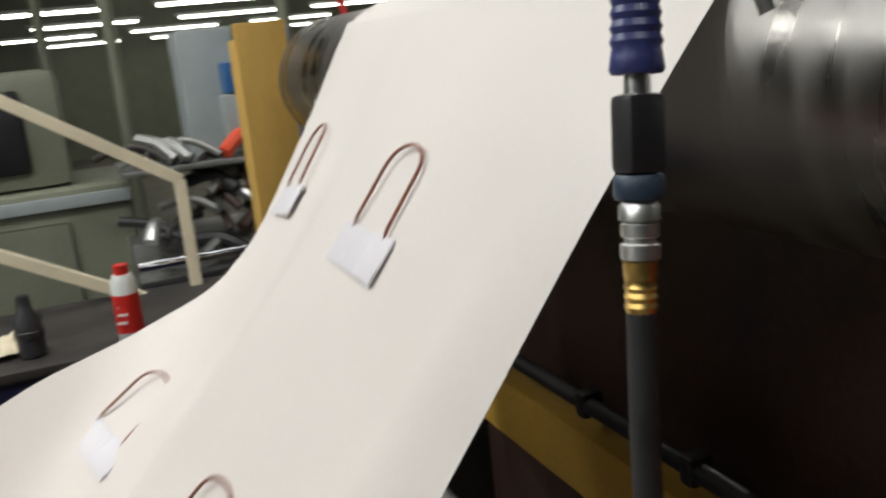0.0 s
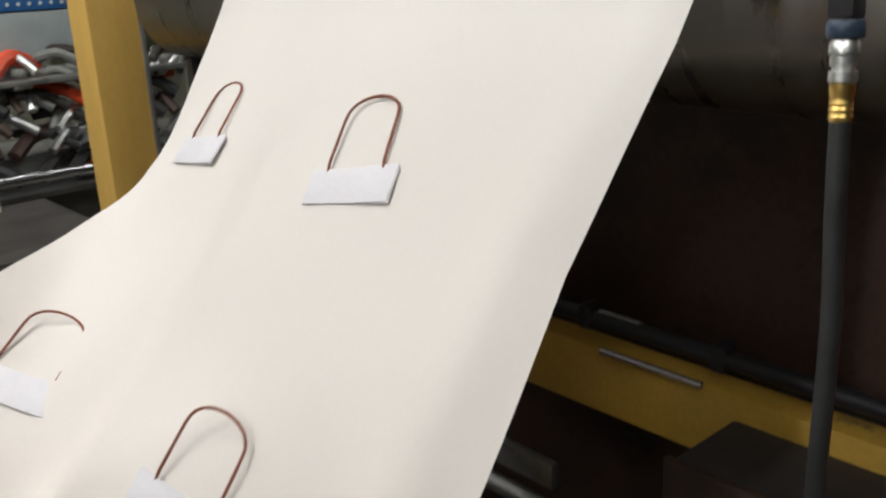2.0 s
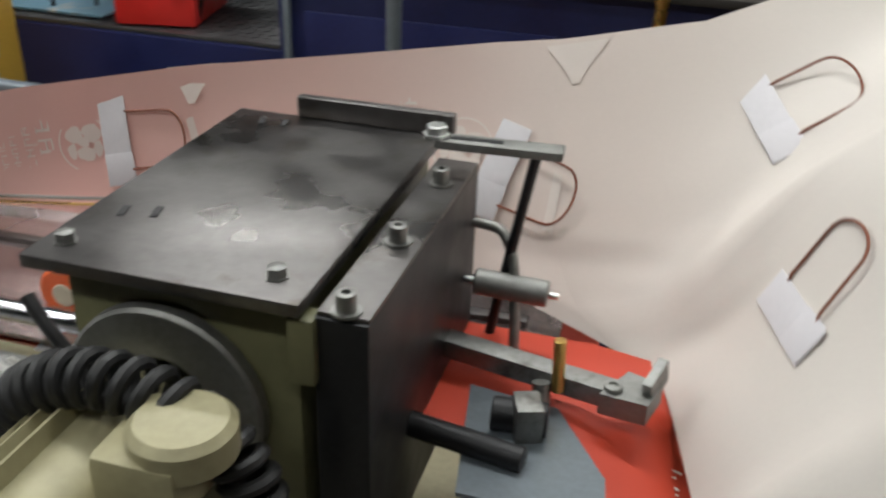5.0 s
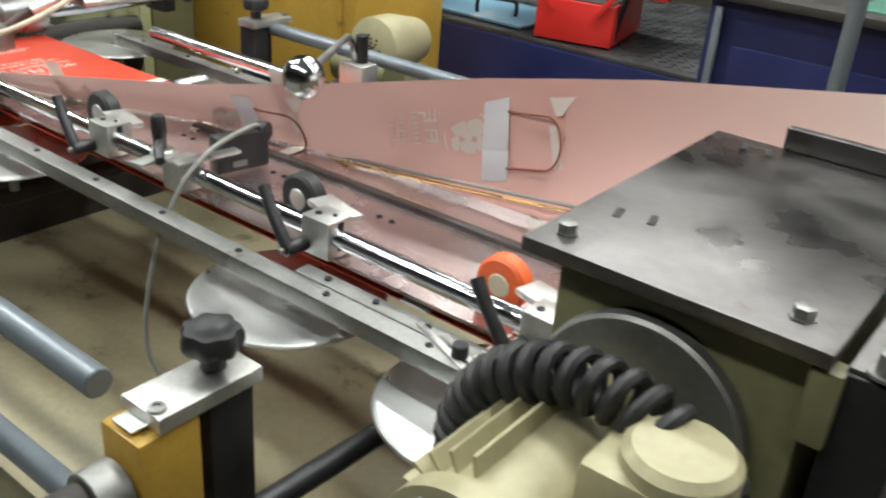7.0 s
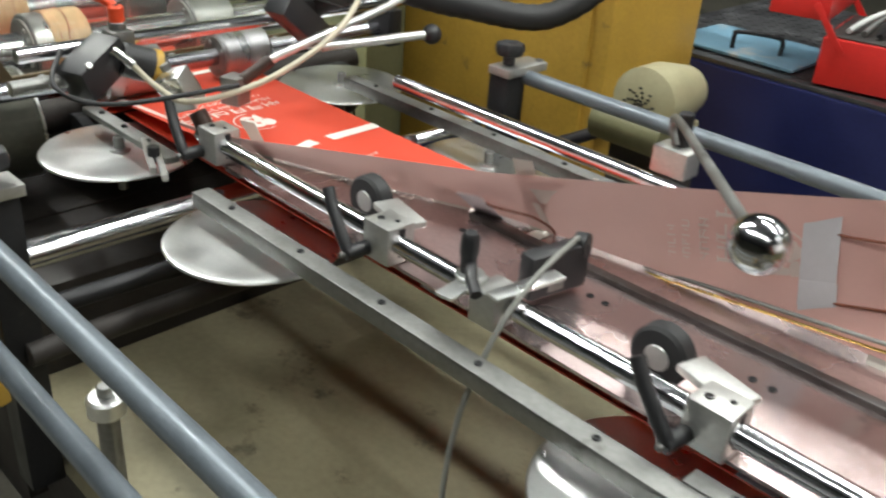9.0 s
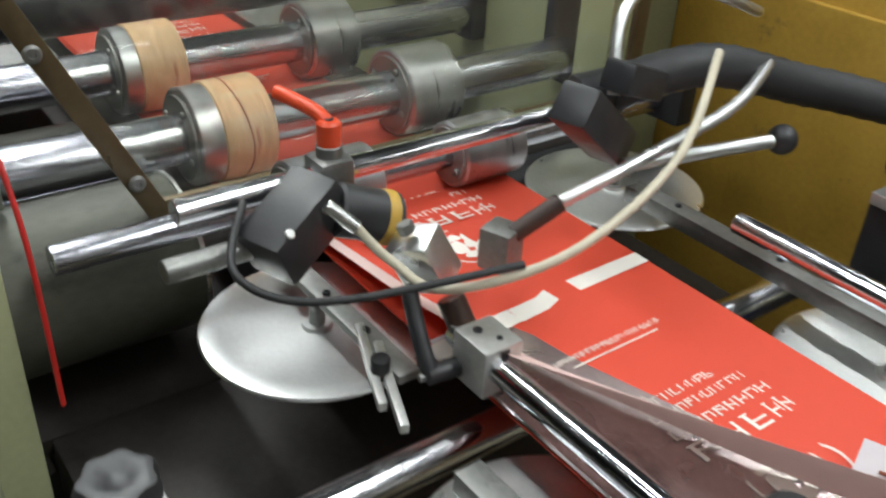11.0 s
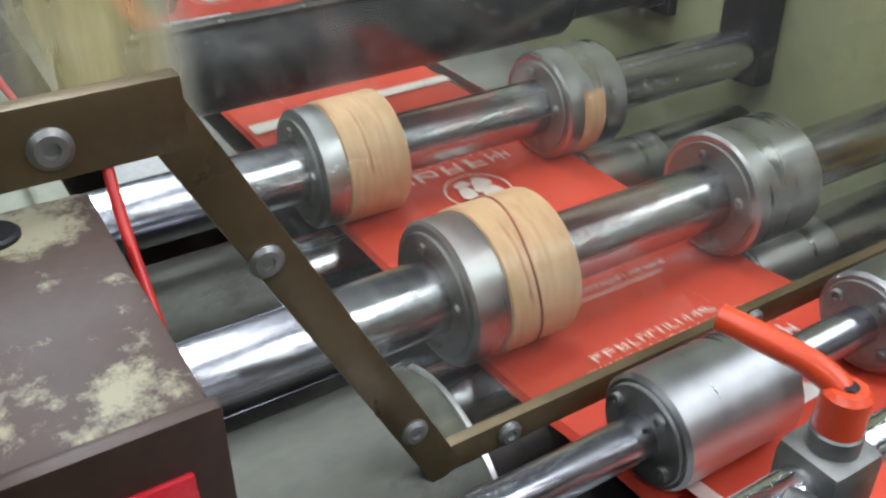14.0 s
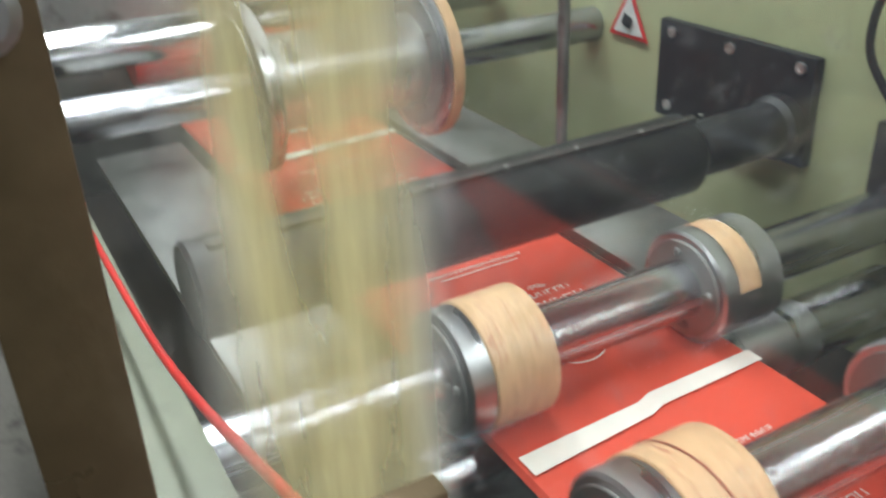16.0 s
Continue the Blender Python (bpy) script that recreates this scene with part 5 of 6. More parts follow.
tb = base("toolbox", (0.02, 1.62, 0.928), "open red metal cantilever toolbox on the tank", "toolbox")
tb.rotation_euler = (0, 0, radians(12))
part("body", Box((0.0, 0.0, 0.07), (0.26, 0.36, 0.13), bev=0.004), REDPAINT, tb)
part("inside", Box((0.0, 0.0, 0.138), (0.24, 0.34, 0.004), bev=0), DARK, tb)
for sgn in (-1, 1):
    tr_ = part("tray", Box((0.21 * sgn, 0.02, 0.21), (0.16, 0.40, 0.07), bev=0.004), REDPAINT, tb)
    part("tray_inside", Box((0.21 * sgn, 0.02, 0.247), (0.145, 0.385, 0.003), bev=0), DARK, tr_)
    for oy in (-0.19, 0.19):
        part("link", Box((0.12 * sgn, oy, 0.16), (0.018, 0.006, 0.15), (0, 38 * sgn, 0), 0.002), REDPAINT, tb)
for k in range(5):
    part("tool", Hose([(-0.08 + 0.04 * k, -0.12, 0.15), (-0.05 + 0.03 * k, 0.0, 0.17), (0.0 + 0.02 * k, 0.12, 0.19)], 0.008), (WHITEPAINT, DULL, BLACKSTEEL)[k % 3], tb)
tagged(obj("pry_rod", Cyl((0.16, 1.52, 0.93), (0.20, 1.60, 1.30), 0.012), BLACKSTEEL), "black steel rod leaning on the toolbox", "rod")

can = base("spray_can", (2.12, 1.37, 1.204), "red and white spray can on the dark worktop", "can")
part("body", lathe(bmesh.new(), (0, 0, 0), (0, 0, 1), [(0, 0.03), (0.004, 0.033), (0.16, 0.033), (0.175, 0.026), (0.18, 0.024)], 28), WHITEPAINT, can)
part("red_band", hollow(bmesh.new(), (0, 0, 0.03), (0, 0, 0.13), 0.032, 0.0338, 28, 0.0005), REDPAINT, can)
part("cap", Cyl((0, 0, 0.178), (0, 0, 0.205), 0.019), REDPAINT, can)
for k in range(4):
    part("label_bar", Box((-0.02 + 0.004 * k, -0.0335 + 0.003 * k, 0.06 + 0.02 * k), (0.025, 0.003, 0.006), (0, 0, -20), 0), WHITEPAINT, can)
bo = base("black_bottle", (1.88, 1.42, 1.204), "tall black plastic bottle on the worktop", "bottle")
part("body", lathe(bmesh.new(), (0, 0, 0), (0, 0, 1), [(0, 0.03), (0.005, 0.035), (0.10, 0.035), (0.125, 0.018), (0.15, 0.016), (0.16, 0.014)], 24), PLASTIC, bo)
part("grip_ring", hollow(bmesh.new(), (0, 0, 0.05), (0, 0, 0.07), 0.034, 0.037, 24), RUBBER, bo)
cl = bmesh.new()
bmesh.ops.create_grid(cl, x_segments=24, y_segments=16, size=0.5)
for v_ in cl.verts:
    n_ = noise.noise(V(v_.co.x * 4, v_.co.y * 5, 2.0))
    v_.co = V(v_.co.x * 0.26, v_.co.y * 0.17, 0.022 + 0.03 * n_ + 0.02 * noise.noise(V(v_.co.x * 11, v_.co.y * 9, 5)))
cloth = obj("rag", cl, CREAM, smooth=80)
cloth.matrix_basis = pose(1.72, 1.47, 1.205, 0, 0, 20)
tagged(cloth, "crumpled cream cleaning rag on the worktop", "rag")
bw = base("brass_rod", (1.64, 1.15, 0.0), "upright brass rod behind the paper", "rod")
part("rod", Cyl((0, 0, 0), (0, 0, 1.29), 0.016), BRASS, bw)
part("cap", Cyl((0, 0, 1.29), (0, 0, 1.32), 0.012), BRASS, bw)
pen = base("steel_pen", (1.28, 1.5, 1.209), "thin steel scriber lying on the mat", "scriber")
part("shaft", Cyl((0, 0, 0.005), (0.13, 0.05, 0.005), 0.005, 8), BRIGHT, pen)
tagged(obj("grey_upright", Cyl((0.98, 1.10, 0.0), (0.98, 1.10, 1.35), 0.02), BLUEGREY), "grey upright pipe before the cupboard", "pipe")

rail_ = base("hand_rail", (0, 0, 0), "cream painted square hand rail", "hand rail")
part("post", Box((2.35, 1.88, 0.77), (0.035, 0.035, 1.54), bev=0.004), CREAM, rail_)
part("post", Box((1.62, 1.96, 0.76), (0.035, 0.035, 1.52), bev=0.004), CREAM, rail_)


def beam_between(a, b, w, material, parent, nm):
    a, b = Vector(a), Vector(b)
    bm = bmesh.new()
    d = b - a
    m = Matrix.Translation((a + b) / 2) @ d.to_track_quat("X", "Z").to_matrix().to_4x4() @ Matrix.Diagonal((d.length, w, w, 1))
    bmesh.ops.create_cube(bm, size=1, matrix=m)
    return part(nm, bm, material, parent)


beam_between((2.355, 1.88, 1.54), (1.30, 1.95, 2.22), 0.035, CREAM, rail_, "top_rail")
beam_between((2.355, 1.88, 1.10), (1.30, 1.95, 1.66), 0.035, CREAM, rail_, "mid_rail")

big = base("guarded_machine", (1.2, 3.2, 0), "grey-green guarded machine behind the hand rail", "machine")
part("case", Box((0.1, 0.1, 0.725), (1.9, 0.8, 1.45), bev=0.03), WALLGREY, big)
part("upper", Box((0.0, 0.15, 1.69), (1.7, 0.7, 0.48), bev=0.06), WALLGREY, big)
part("window", Box((0.05, -0.21, 1.69), (1.3, 0.02, 0.33), bev=0.02), BLACKSTEEL, big)
part("door", Box((0.05, -0.31, 0.72), (1.5, 0.02, 1.2), bev=0.02), WALLGREY, big)
part("band", Box((0.1, -0.32, 1.40), (1.9, 0.02, 0.05)), GREYBOX, big)
sh = base("instrument_shelf", (2.86, 2.75, 0), "shelf with instruments, pipes and dark valves", "shelf")
part("cabinet", Box((-0.24, 0.15, 1.72), (0.22, 0.3, 0.60), bev=0.01), GREYBOX, sh)
part("blue_instrument", Box((-0.05, 0.0, 1.82), (0.30, 0.25, 0.12), bev=0.008), BLUEBOX, sh, "blue instrument with small lights")
part("display", Box((-0.14, -0.127, 1.845), (0.07, 0.004, 0.03), bev=0), mat("green_display", (0.25, 0.3, 0.1), 0.3), sh)
part("indicator", Cyl((0.02, -0.125, 1.845), (0.02, -0.13, 1.845), 0.008), glow("green_indicator", (0.6, 1, 0.1), 2), sh)
part("indicator", Cyl((0.06, -0.125, 1.815), (0.06, -0.13, 1.815), 0.008), glow("red_indicator", (1, 0.1, 0.08), 2), sh)
for k in range(6):
    part("button", Cyl((-0.14 + 0.04 * k, -0.125, 1.785), (-0.14 + 0.04 * k, -0.13, 1.785), 0.007), WHITEPAINT, sh)
part("grey_instrument", Box((-0.05, 0.0, 1.67), (0.34, 0.25, 0.17), bev=0.008), GREYBOX, sh, "grey instrument box")
for k in range(4):
    part("shelf_board", Box((0.0, 0.0, 0.25 + 0.42 * k), (1.3, 0.5, 0.02)), DULL, sh)
random.seed(5)
for k in range(84):
    zx, zz = random.uniform(-0.6, 0.5), random.choice((0.68, 1.10, 1.10, 1.20, 1.28, 1.36, 1.44, 1.50))
    a_ = random.uniform(0, 3.1)
    part("pipe_piece", Hose([(zx, -0.2, zz + 0.04), (zx + 0.1 * math.cos(a_), -0.15, zz + 0.10), (zx + 0.22 * math.cos(a_), -0.1, zz + 0.05 + 0.08 * random.random())], random.uniform(0.012, 0.03), 8, 4), random.choice((DULL, DARK, RUBBER, BRIGHT, LEVER if k % 9 == 0 else DULL, BROWN)), sh)
for k in range(2):
    part("valve", Cyl((-0.28 + 0.12 * k, -0.28, 0.98), (-0.28 + 0.12 * k, -0.22, 0.98), 0.05, 24, 0.01), BLACKSTEEL, sh)
part("chrome_pipe", Cyl((-0.65, -0.3, 1.17), (0.6, -0.3, 1.17), 0.02), CHROME, sh)
part("dark_case", Box((0, 0.1, 0.62), (1.3, 0.4, 1.2)), DULL, sh)
for k in range(4):
    part("label_card", Box((0.06, -0.31, 1.02 + 0.045 * k), (0.09, 0.004, 0.036), bev=0), WHITEPAINT, sh)
part("blue_hose", Hose([(-0.5, -0.3, 1.05), (-0.45, -0.35, 0.8), (-0.5, -0.3, 0.6), (-0.42, -0.33, 0.4)], 0.012, 8, 10, 0.3), BLUEBOX, sh)

# the air gun hanging before the roller
gun = base("air_gun", (2.287, -0.715, 1.805), "hanging air coupling with blue grip and rubber hose", "air coupling")
part("grip", lathe(bmesh.new(), (0, 0, 0.16), (0, 0, 1), [(0, 0.030), (0.005, 0.033), (0.02, 0.031)] + [(0.03 + 0.008 * k, 0.030 - 0.0003 * k + (0.002 if k % 2 else -0.001)) for k in range(16)] + [(0.17, 0.024), (0.20, 0.022)], 24), HOSEBLUE, gun, "ribbed blue plastic grip")
part("neck", Cyl((0, 0, 0.135), (0, 0, 0.162), 0.016), BRIGHT, gun)
part("valve_body", Box((0, 0, 0.09), (0.052, 0.046, 0.095), bev=0.010), PLASTIC, gun)
part("collar", lathe(bmesh.new(), (0, 0, 0.012), (0, 0, 1), [(0, 0.028), (0.004, 0.031), (0.026, 0.031), (0.03, 0.028)], 18), NAVYPLASTIC, gun)
part("steel_coupling", lathe(bmesh.new(), (0, 0, -0.062), (0, 0, 1), [(0, 0.020), (0.003, 0.024), (0.02, 0.024), (0.022, 0.019), (0.028, 0.019), (0.030, 0.023), (0.045, 0.023), (0.047, 0.018), (0.05, 0.025), (0.066, 0.025), (0.074, 0.020)], 24), BRIGHT, gun)
part("brass_tail", lathe(bmesh.new(), (0, 0, -0.128), (0, 0, 1), [(0, 0.018)] + [(0.004 + 0.006 * k, 0.021 if k % 2 else 0.0185) for k in range(7)] + [(0.046, 0.020), (0.05, 0.021), (0.066, 0.021)], 24), BRASS, gun)
part("rubber_hose", Hose([(0, 0, -0.12), (0.002, 0, -0.3), (0.01, 0.0, -0.5), (0.03, 0.02, -0.8), (0.1, 0.06, -1.1)], 0.0185, 16), RUBBER, gun)
part("grey_hose", Hose([(0.01, 0.02, 0.5), (0.06, -0.05, 0.36), (0.10, -0.08, 0.26), (0.115, -0.09, 0.22)], 0.010), DULL, gun)
part("hanger", Cyl((0, 0, 0.36), (0.02, 0, 7.95), 0.006, 8), RUBBER, gun)
for c_ in gun.children:
    c_.data.transform(Matrix.Scale(0.44, 4))
pan = base("valve_panel", (2.86, -0.92, 1.35), "dark panel with valves, gauges and a red tag", "valve panel")
part("plate", Box((0, 0, 0), (0.03, 0.20, 0.6), bev=0.004), DULL, pan)
part("red_tag", Box((-0.02, 0.0, 0.02), (0.006, 0.05, 0.09), bev=0.002), REDGLOW, pan)
for k in range(4):
    part("fitting", Cyl((-0.02, 0.06, 0.22 - 0.12 * k), (-0.07, 0.07, 0.22 - 0.12 * k), 0.024), (BLACKSTEEL, BRIGHT, DULL)[k % 3], pan)
part("cable", Hose([(-0.06, 0.08, 0.25), (-0.08, 0.10, 0.05), (-0.07, 0.09, -0.2), (-0.05, 0.03, -0.3)], 0.005), CABLE, pan)
# ---------------------------------------------------------------- what runs along with the paper
REPEAT, SPEED = 0.57, 0.632
X_AT_TEN = -0.742


class Lane:
    """A line along the paper, measured upstream from x = 1.0, with the sheet's own directions."""

    def __init__(self, pts, across, slip_at=(0, 1), slip=(0, 0)):
        self.slip_at, self.slip = slip_at, slip
        self.p, self.c = [Vector(p) for p in pts], [Vector(c).normalized() for c in across]
        d = [0.0]
        for a, b in zip(self.p, self.p[1:]):
            d.append(d[-1] + (b - a).length)
        k = min(range(len(self.p)), key=lambda i: (self.p[i] - V(1.0, self.p[i].y, self.p[i].z)).length)
        self.e = [1.0 + d[k] - v for v in d]

    def at(self, e, lift, flip=1):
        e += float(np.interp(e, self.slip_at, self.slip))
        e = min(max(e, self.e[-1] + 1e-4), self.e[0] - 1e-4)
        for i in range(len(self.e) - 1):
            if self.e[i] >= e >= self.e[i + 1]:
                break
        w = (self.e[i] - e) / max(self.e[i] - self.e[i + 1], 1e-9)
        p, c = self.p[i].lerp(self.p[i + 1], w), self.c[i].lerp(self.c[i + 1], w).normalized()
        j0, j1 = max(i - 1, 0), min(i + 2, len(self.p) - 1)
        up = (self.p[j0] - self.p[j1]).normalized()
        n = up.cross(c).normalized() * flip
        y = n.cross(up).normalized()
        m = Matrix((up, y, n)).transposed().to_4x4()
        m.translation = p + n * lift
        return m


def web_lane(u):
    pts, acr = [], []
    n = len(WEB_ROWS)
    for k, r in enumerate(WEB_ROWS):
        i = int(round(lerp(u[0], u[1], max(0, (k - n * 0.55) / (n * 0.45))) * (NU - 1)))
        pts.append(r[i])
        acr.append(r[min(i + 2, NU - 1)] - r[max(i - 2, 0)])
    return pts, acr


fp, fc = web_lane((0.85, 0.75))
for k in range(70):
    x = 1.38 - k * 0.03
    foot, top = wall_point(x, 0), wall_point(x, 1)
    w = 1 - table([0.5, 0.9, 1.4], [0.11, 0.125, 0.17], x) / (top - foot).length
    if w < 0.12:
        break
    fp.append(wall_point(x, w))
    fc.append(top - foot)
for k in range(30):
    fp.append(V(x - 0.12 - 0.12 * k, 0.02, 0.914 if x - 0.12 * k > -0.8 else 0.892))
    fc.append(V(0, -0.6, -0.8) if k < 1 else V(0, -1, 0.0))
FAR_LANE = Lane(fp, fc, [0.5, 0.75, 1.1, 1.35, 1.65, 1.9, 2.05, 2.25, 2.4, 2.65, 3.0, 3.3], [0.0, 0.0, 0.10, 0.14, 0.11, 0.03, -0.05, -0.08, -0.11, -0.14, -0.23, -0.28])
np_, nc_ = web_lane((0.38, 0.325))
np_ = np_[:-3] + [V(1.70, -0.12, 0.912), V(1.5, -0.12, 0.906), V(1.2, -0.12, 0.906), V(1.0, -0.12, 0.906), V(0.5, -0.1, 0.906), V(-3.3, -0.1, 0.906)]
nc_ = nc_[:-3] + [V(0, 1, 0)] * 6
NEAR_LANE = Lane(np_, nc_, [1.5, 1.8, 1.9, 2.16, 2.33, 2.5, 2.62, 2.85, 3.1], [0.23, 0.20, 0.18, 0.17, 0.14, 0.10, 0.04, 0.0, -0.01])


FLAT_E = -0.537


def top_lane(y0):
    """Along the outer side of the far panel at one place across the finished tube."""
    pts, acr = web_lane((0.80, 0.72))
    acr = [-c for c in acr]
    p = TUBE_F - y0
    for k in range(64):
        x = 1.38 - k * 0.03
        if x < -0.5:
            break
        by = table(FX, FB_Y, x)
        flat = TUBE_F - by
        if p <= flat:
            pts.append(V(x, y0, TUBE_Z + 0.003))
            acr.append(V(0, 1, 0))
        else:
            w = min(0.55, (p - flat) / 0.34)
            q, q2 = wall_point(x, w), wall_point(x, w + 0.05)
            pts.append(q)
            acr.append(q - q2)
    for k in range(30):
        pts.append(V(-0.52 - 0.095 * k, y0, tube_top(-0.52 - 0.095 * k) + 0.003))
        acr.append(V(0, 1, 0))
    lane = Lane(pts, acr)
    at_flat = lane.e[len(pts) - 30]
    lane.e = [e + FLAT_E - at_flat for e in lane.e]
    return lane


def bars(bm, x, y0, y1, h, n, seed, thick=0.0006):
    """One line of lettering as small groups of strokes."""
    rnd = random.Random(seed)
    step = (y1 - y0) / n
    for k in range(n):
        y, w = y0 + (k + 0.5) * step, step * rnd.uniform(0.26, 0.34)
        box(bm, (x, y - w, 0), (h, step * 0.14, thick))
        kind = rnd.random()
        if kind < 0.65:
            box(bm, (x, y + w, 0.0001), (h * rnd.choice((1.0, 1.0, 0.6)), step * 0.10, thick))
        if kind > 0.35:
            box(bm, (x + h * rnd.choice((-0.44, 0.44)), y, 0.0002), (h * 0.13, 2 * w, thick))
        if rnd.random() < 0.6:
            box(bm, (x + h * rnd.uniform(-0.1, 0.1), y, 0.0003), (h * 0.12, 2 * w, thick), (0, 0, rnd.choice((0, 0, 24, -24))))
        box(bm, (x - h * 0.47, y - w, 0.0004), (h * 0.07, step * 0.30, thick))
    return bm


def globe_mesh(r):
    bm = bmesh.new()
    seg = 40
    rim0 = [bm.verts.new((r * math.cos(2 * math.pi * k / seg), r * math.sin(2 * math.pi * k / seg), 0)) for k in range(seg)]
    rim1 = [bm.verts.new((r * 0.94 * math.cos(2 * math.pi * k / seg), r * 0.94 * math.sin(2 * math.pi * k / seg), 0)) for k in range(seg)]
    for k in range(seg):
        bm.faces.new((rim0[k], rim0[(k + 1) % seg], rim1[(k + 1) % seg], rim1[k]))
    for cx, cy, sx, sy, s in ((-0.35, 0.3, 0.42, 0.34, 1), (0.3, 0.35, 0.45, 0.4, 2), (0.05, -0.35, 0.5, 0.3, 3), (-0.5, -0.25, 0.25, 0.3, 4), (0.5, -0.2, 0.22, 0.3, 5), (0.0, 0.05, 0.3, 0.2, 6)):
        ring = []
        for k in range(18):
            a = 2 * math.pi * k / 18
            q = 0.8 + 0.35 * noise.noise(V(math.cos(a) * 1.4 + s, math.sin(a) * 1.4, s))
            ring.append(bm.verts.new((r * (cx + sx * q * math.cos(a)), r * (cy + sy * q * math.sin(a)), 0.0001 * s)))
        bm.faces.new(ring)
    return bm


def flat_obj(name, bm, material, label, category):
    o = obj(name, bm, material)
    return tagged(o, label, category, name.replace("_", " ") + " row")


def lettering(y_from, y_to, off):
    """The lettering block, as bars, for the part of it between two places across the tube."""
    bm = bmesh.new()
    for x, h, n, full in ((-0.078, 0.028, 7, (-0.15, 0.10)), (-0.112, 0.015, 13, (-0.14, 0.10)), (-0.142, 0.012, 16, (-0.15, 0.09)), (-0.166, 0.012, 14, (-0.13, 0.07))):
        a, b = max(full[0], y_from), min(full[1], y_to)
        if b - a > 0.02:
            bars(bm, x, a - off, b - off, h, max(2, int(n * (b - a) / (full[1] - full[0]))), int(1000 * (x + 1) + 50 * y_from))
    return bm


def small_line(y_from, y_to, off):
    bm = bmesh.new()
    bars(bm, 0.29, y_from - off, y_to - off, 0.009, max(3, int((y_to - y_from) / 0.009)), 77)
    box(bm, (0.305, (y_from + y_to) / 2 - off, 0), (0.0025, (y_to - y_from) * 0.8, 0.0006))
    return bm


def band(y_from, y_to, off):
    """The unprinted white band between two places across the tube; it steps once, near the middle."""
    bm = bmesh.new()
    ys = [y_from - 0.001] + [y for y in (-0.02, 0.005) if y_from < y < y_to] + [y_to + 0.001]
    lo = [(table([-0.215, -0.02, 0.005, 0.19], [0.170, 0.162, 0.153, 0.150], y), y - off) for y in ys]
    hi = [(table([-0.215, -0.02, 0.005, 0.19], [0.208, 0.192, 0.183, 0.178], y), y - off) for y in ys]
    for k in range(len(ys) - 1):
        bm.faces.new([bm.verts.new((*p, 0)) for p in (lo[k], hi[k], hi[k + 1], lo[k + 1])])
    return bm


HANDLE = base("carrier_cord_loop", (0, 0, 0), "brown twisted cord handle glued on with a lilac-white paper patch", "bag handle", "bag handles")
part("patch", Box((0.0, 0.0, 0.0012), (0.052, 0.16, 0.0016), bev=0.0005), PATCH, HANDLE, "pale lilac paper patch")
part("patch_fold", Box((0.002, -0.05, 0.0026), (0.054, 0.056, 0.0010), (0.6, 1, 2), 0.0004), PATCH, HANDLE)
loop = []
for k in range(13):
    a = math.pi * k / 12
    loop.append((0.098 + 0.036 * math.sin(a) ** 0.8, 0.049 * math.cos(a) * (1.0 if 0 < k < 12 else 1.0), 0.006))
part("cord", hose(bmesh.new(), [V(0.0, 0.052, -0.002), V(0.022, 0.052, 0.0), V(0.034, 0.051, 0.004)] + [V(*p) for p in loop] + [V(0.034, -0.051, 0.004), V(0.022, -0.052, 0.0), V(0.0, -0.052, -0.002)], 0.0022, 8), CORD, HANDLE)


def runner(thing, lane, offset, e0, lift, flip=1, behind=None, away=-0.12):
    """Rows of a thing that rides on a lane; e0 is where its middle would be at the start."""
    rows, last = [], None
    t = 0.0
    lo, hi = lane.e[-1], lane.e[0]
    while t < 16.01:
        e = e0 - SPEED * t + offset
        if lo < e + SPEED * 0.5 and e - SPEED * 0.5 < hi or t == 0.0 or t > 15.9:
            rows.append((t, lane.at(e, lift if behind is None else float(np.interp(e, (behind - 0.05, behind), (lift, away))), flip)))
        t += 0.25
    if rows[-1][0] < 15.9:
        rows.append((16.0, lane.at(e0 - SPEED * 16 + offset, lift, flip)))
    RUN.append((thing, rows))


RUN = []
E_START = X_AT_TEN + SPEED * 10


def repeats(lo, t_lo, hi, t_hi, offset=0.0):
    """Where the pattern's middles lie at the start, for all those that pass between lo and hi in that time."""
    out = []
    for n in range(-40, 60):
        e0 = E_START + n * REPEAT + offset
        if e0 - SPEED * t_lo > lo and e0 - SPEED * t_hi < hi:
            out.append(e0 - offset)
    return out




def centre(ob):
    """Moves a print's mesh to its own middle along the paper; returns how far that was."""
    xs_ = [v.co.x for v in ob.data.vertices]
    mid = 0.5 * (min(xs_) + max(xs_))
    ob.data.transform(Matrix.Translation((-mid, 0, 0)))
    return mid


first = True
for e0 in repeats(-0.4, 0.0, 3.3, 10.3, 0.06):
    h = HANDLE if first else copy_thing(HANDLE, Matrix.Identity(4))
    first = False
    runner(h, FAR_LANE, 0.06, e0, 0.004)
for e0 in repeats(1.5, 0.0, 3.3, 5.3, -0.05):
    runner(copy_thing(HANDLE, Matrix.Identity(4)), NEAR_LANE, -0.05, e0, 0.001)

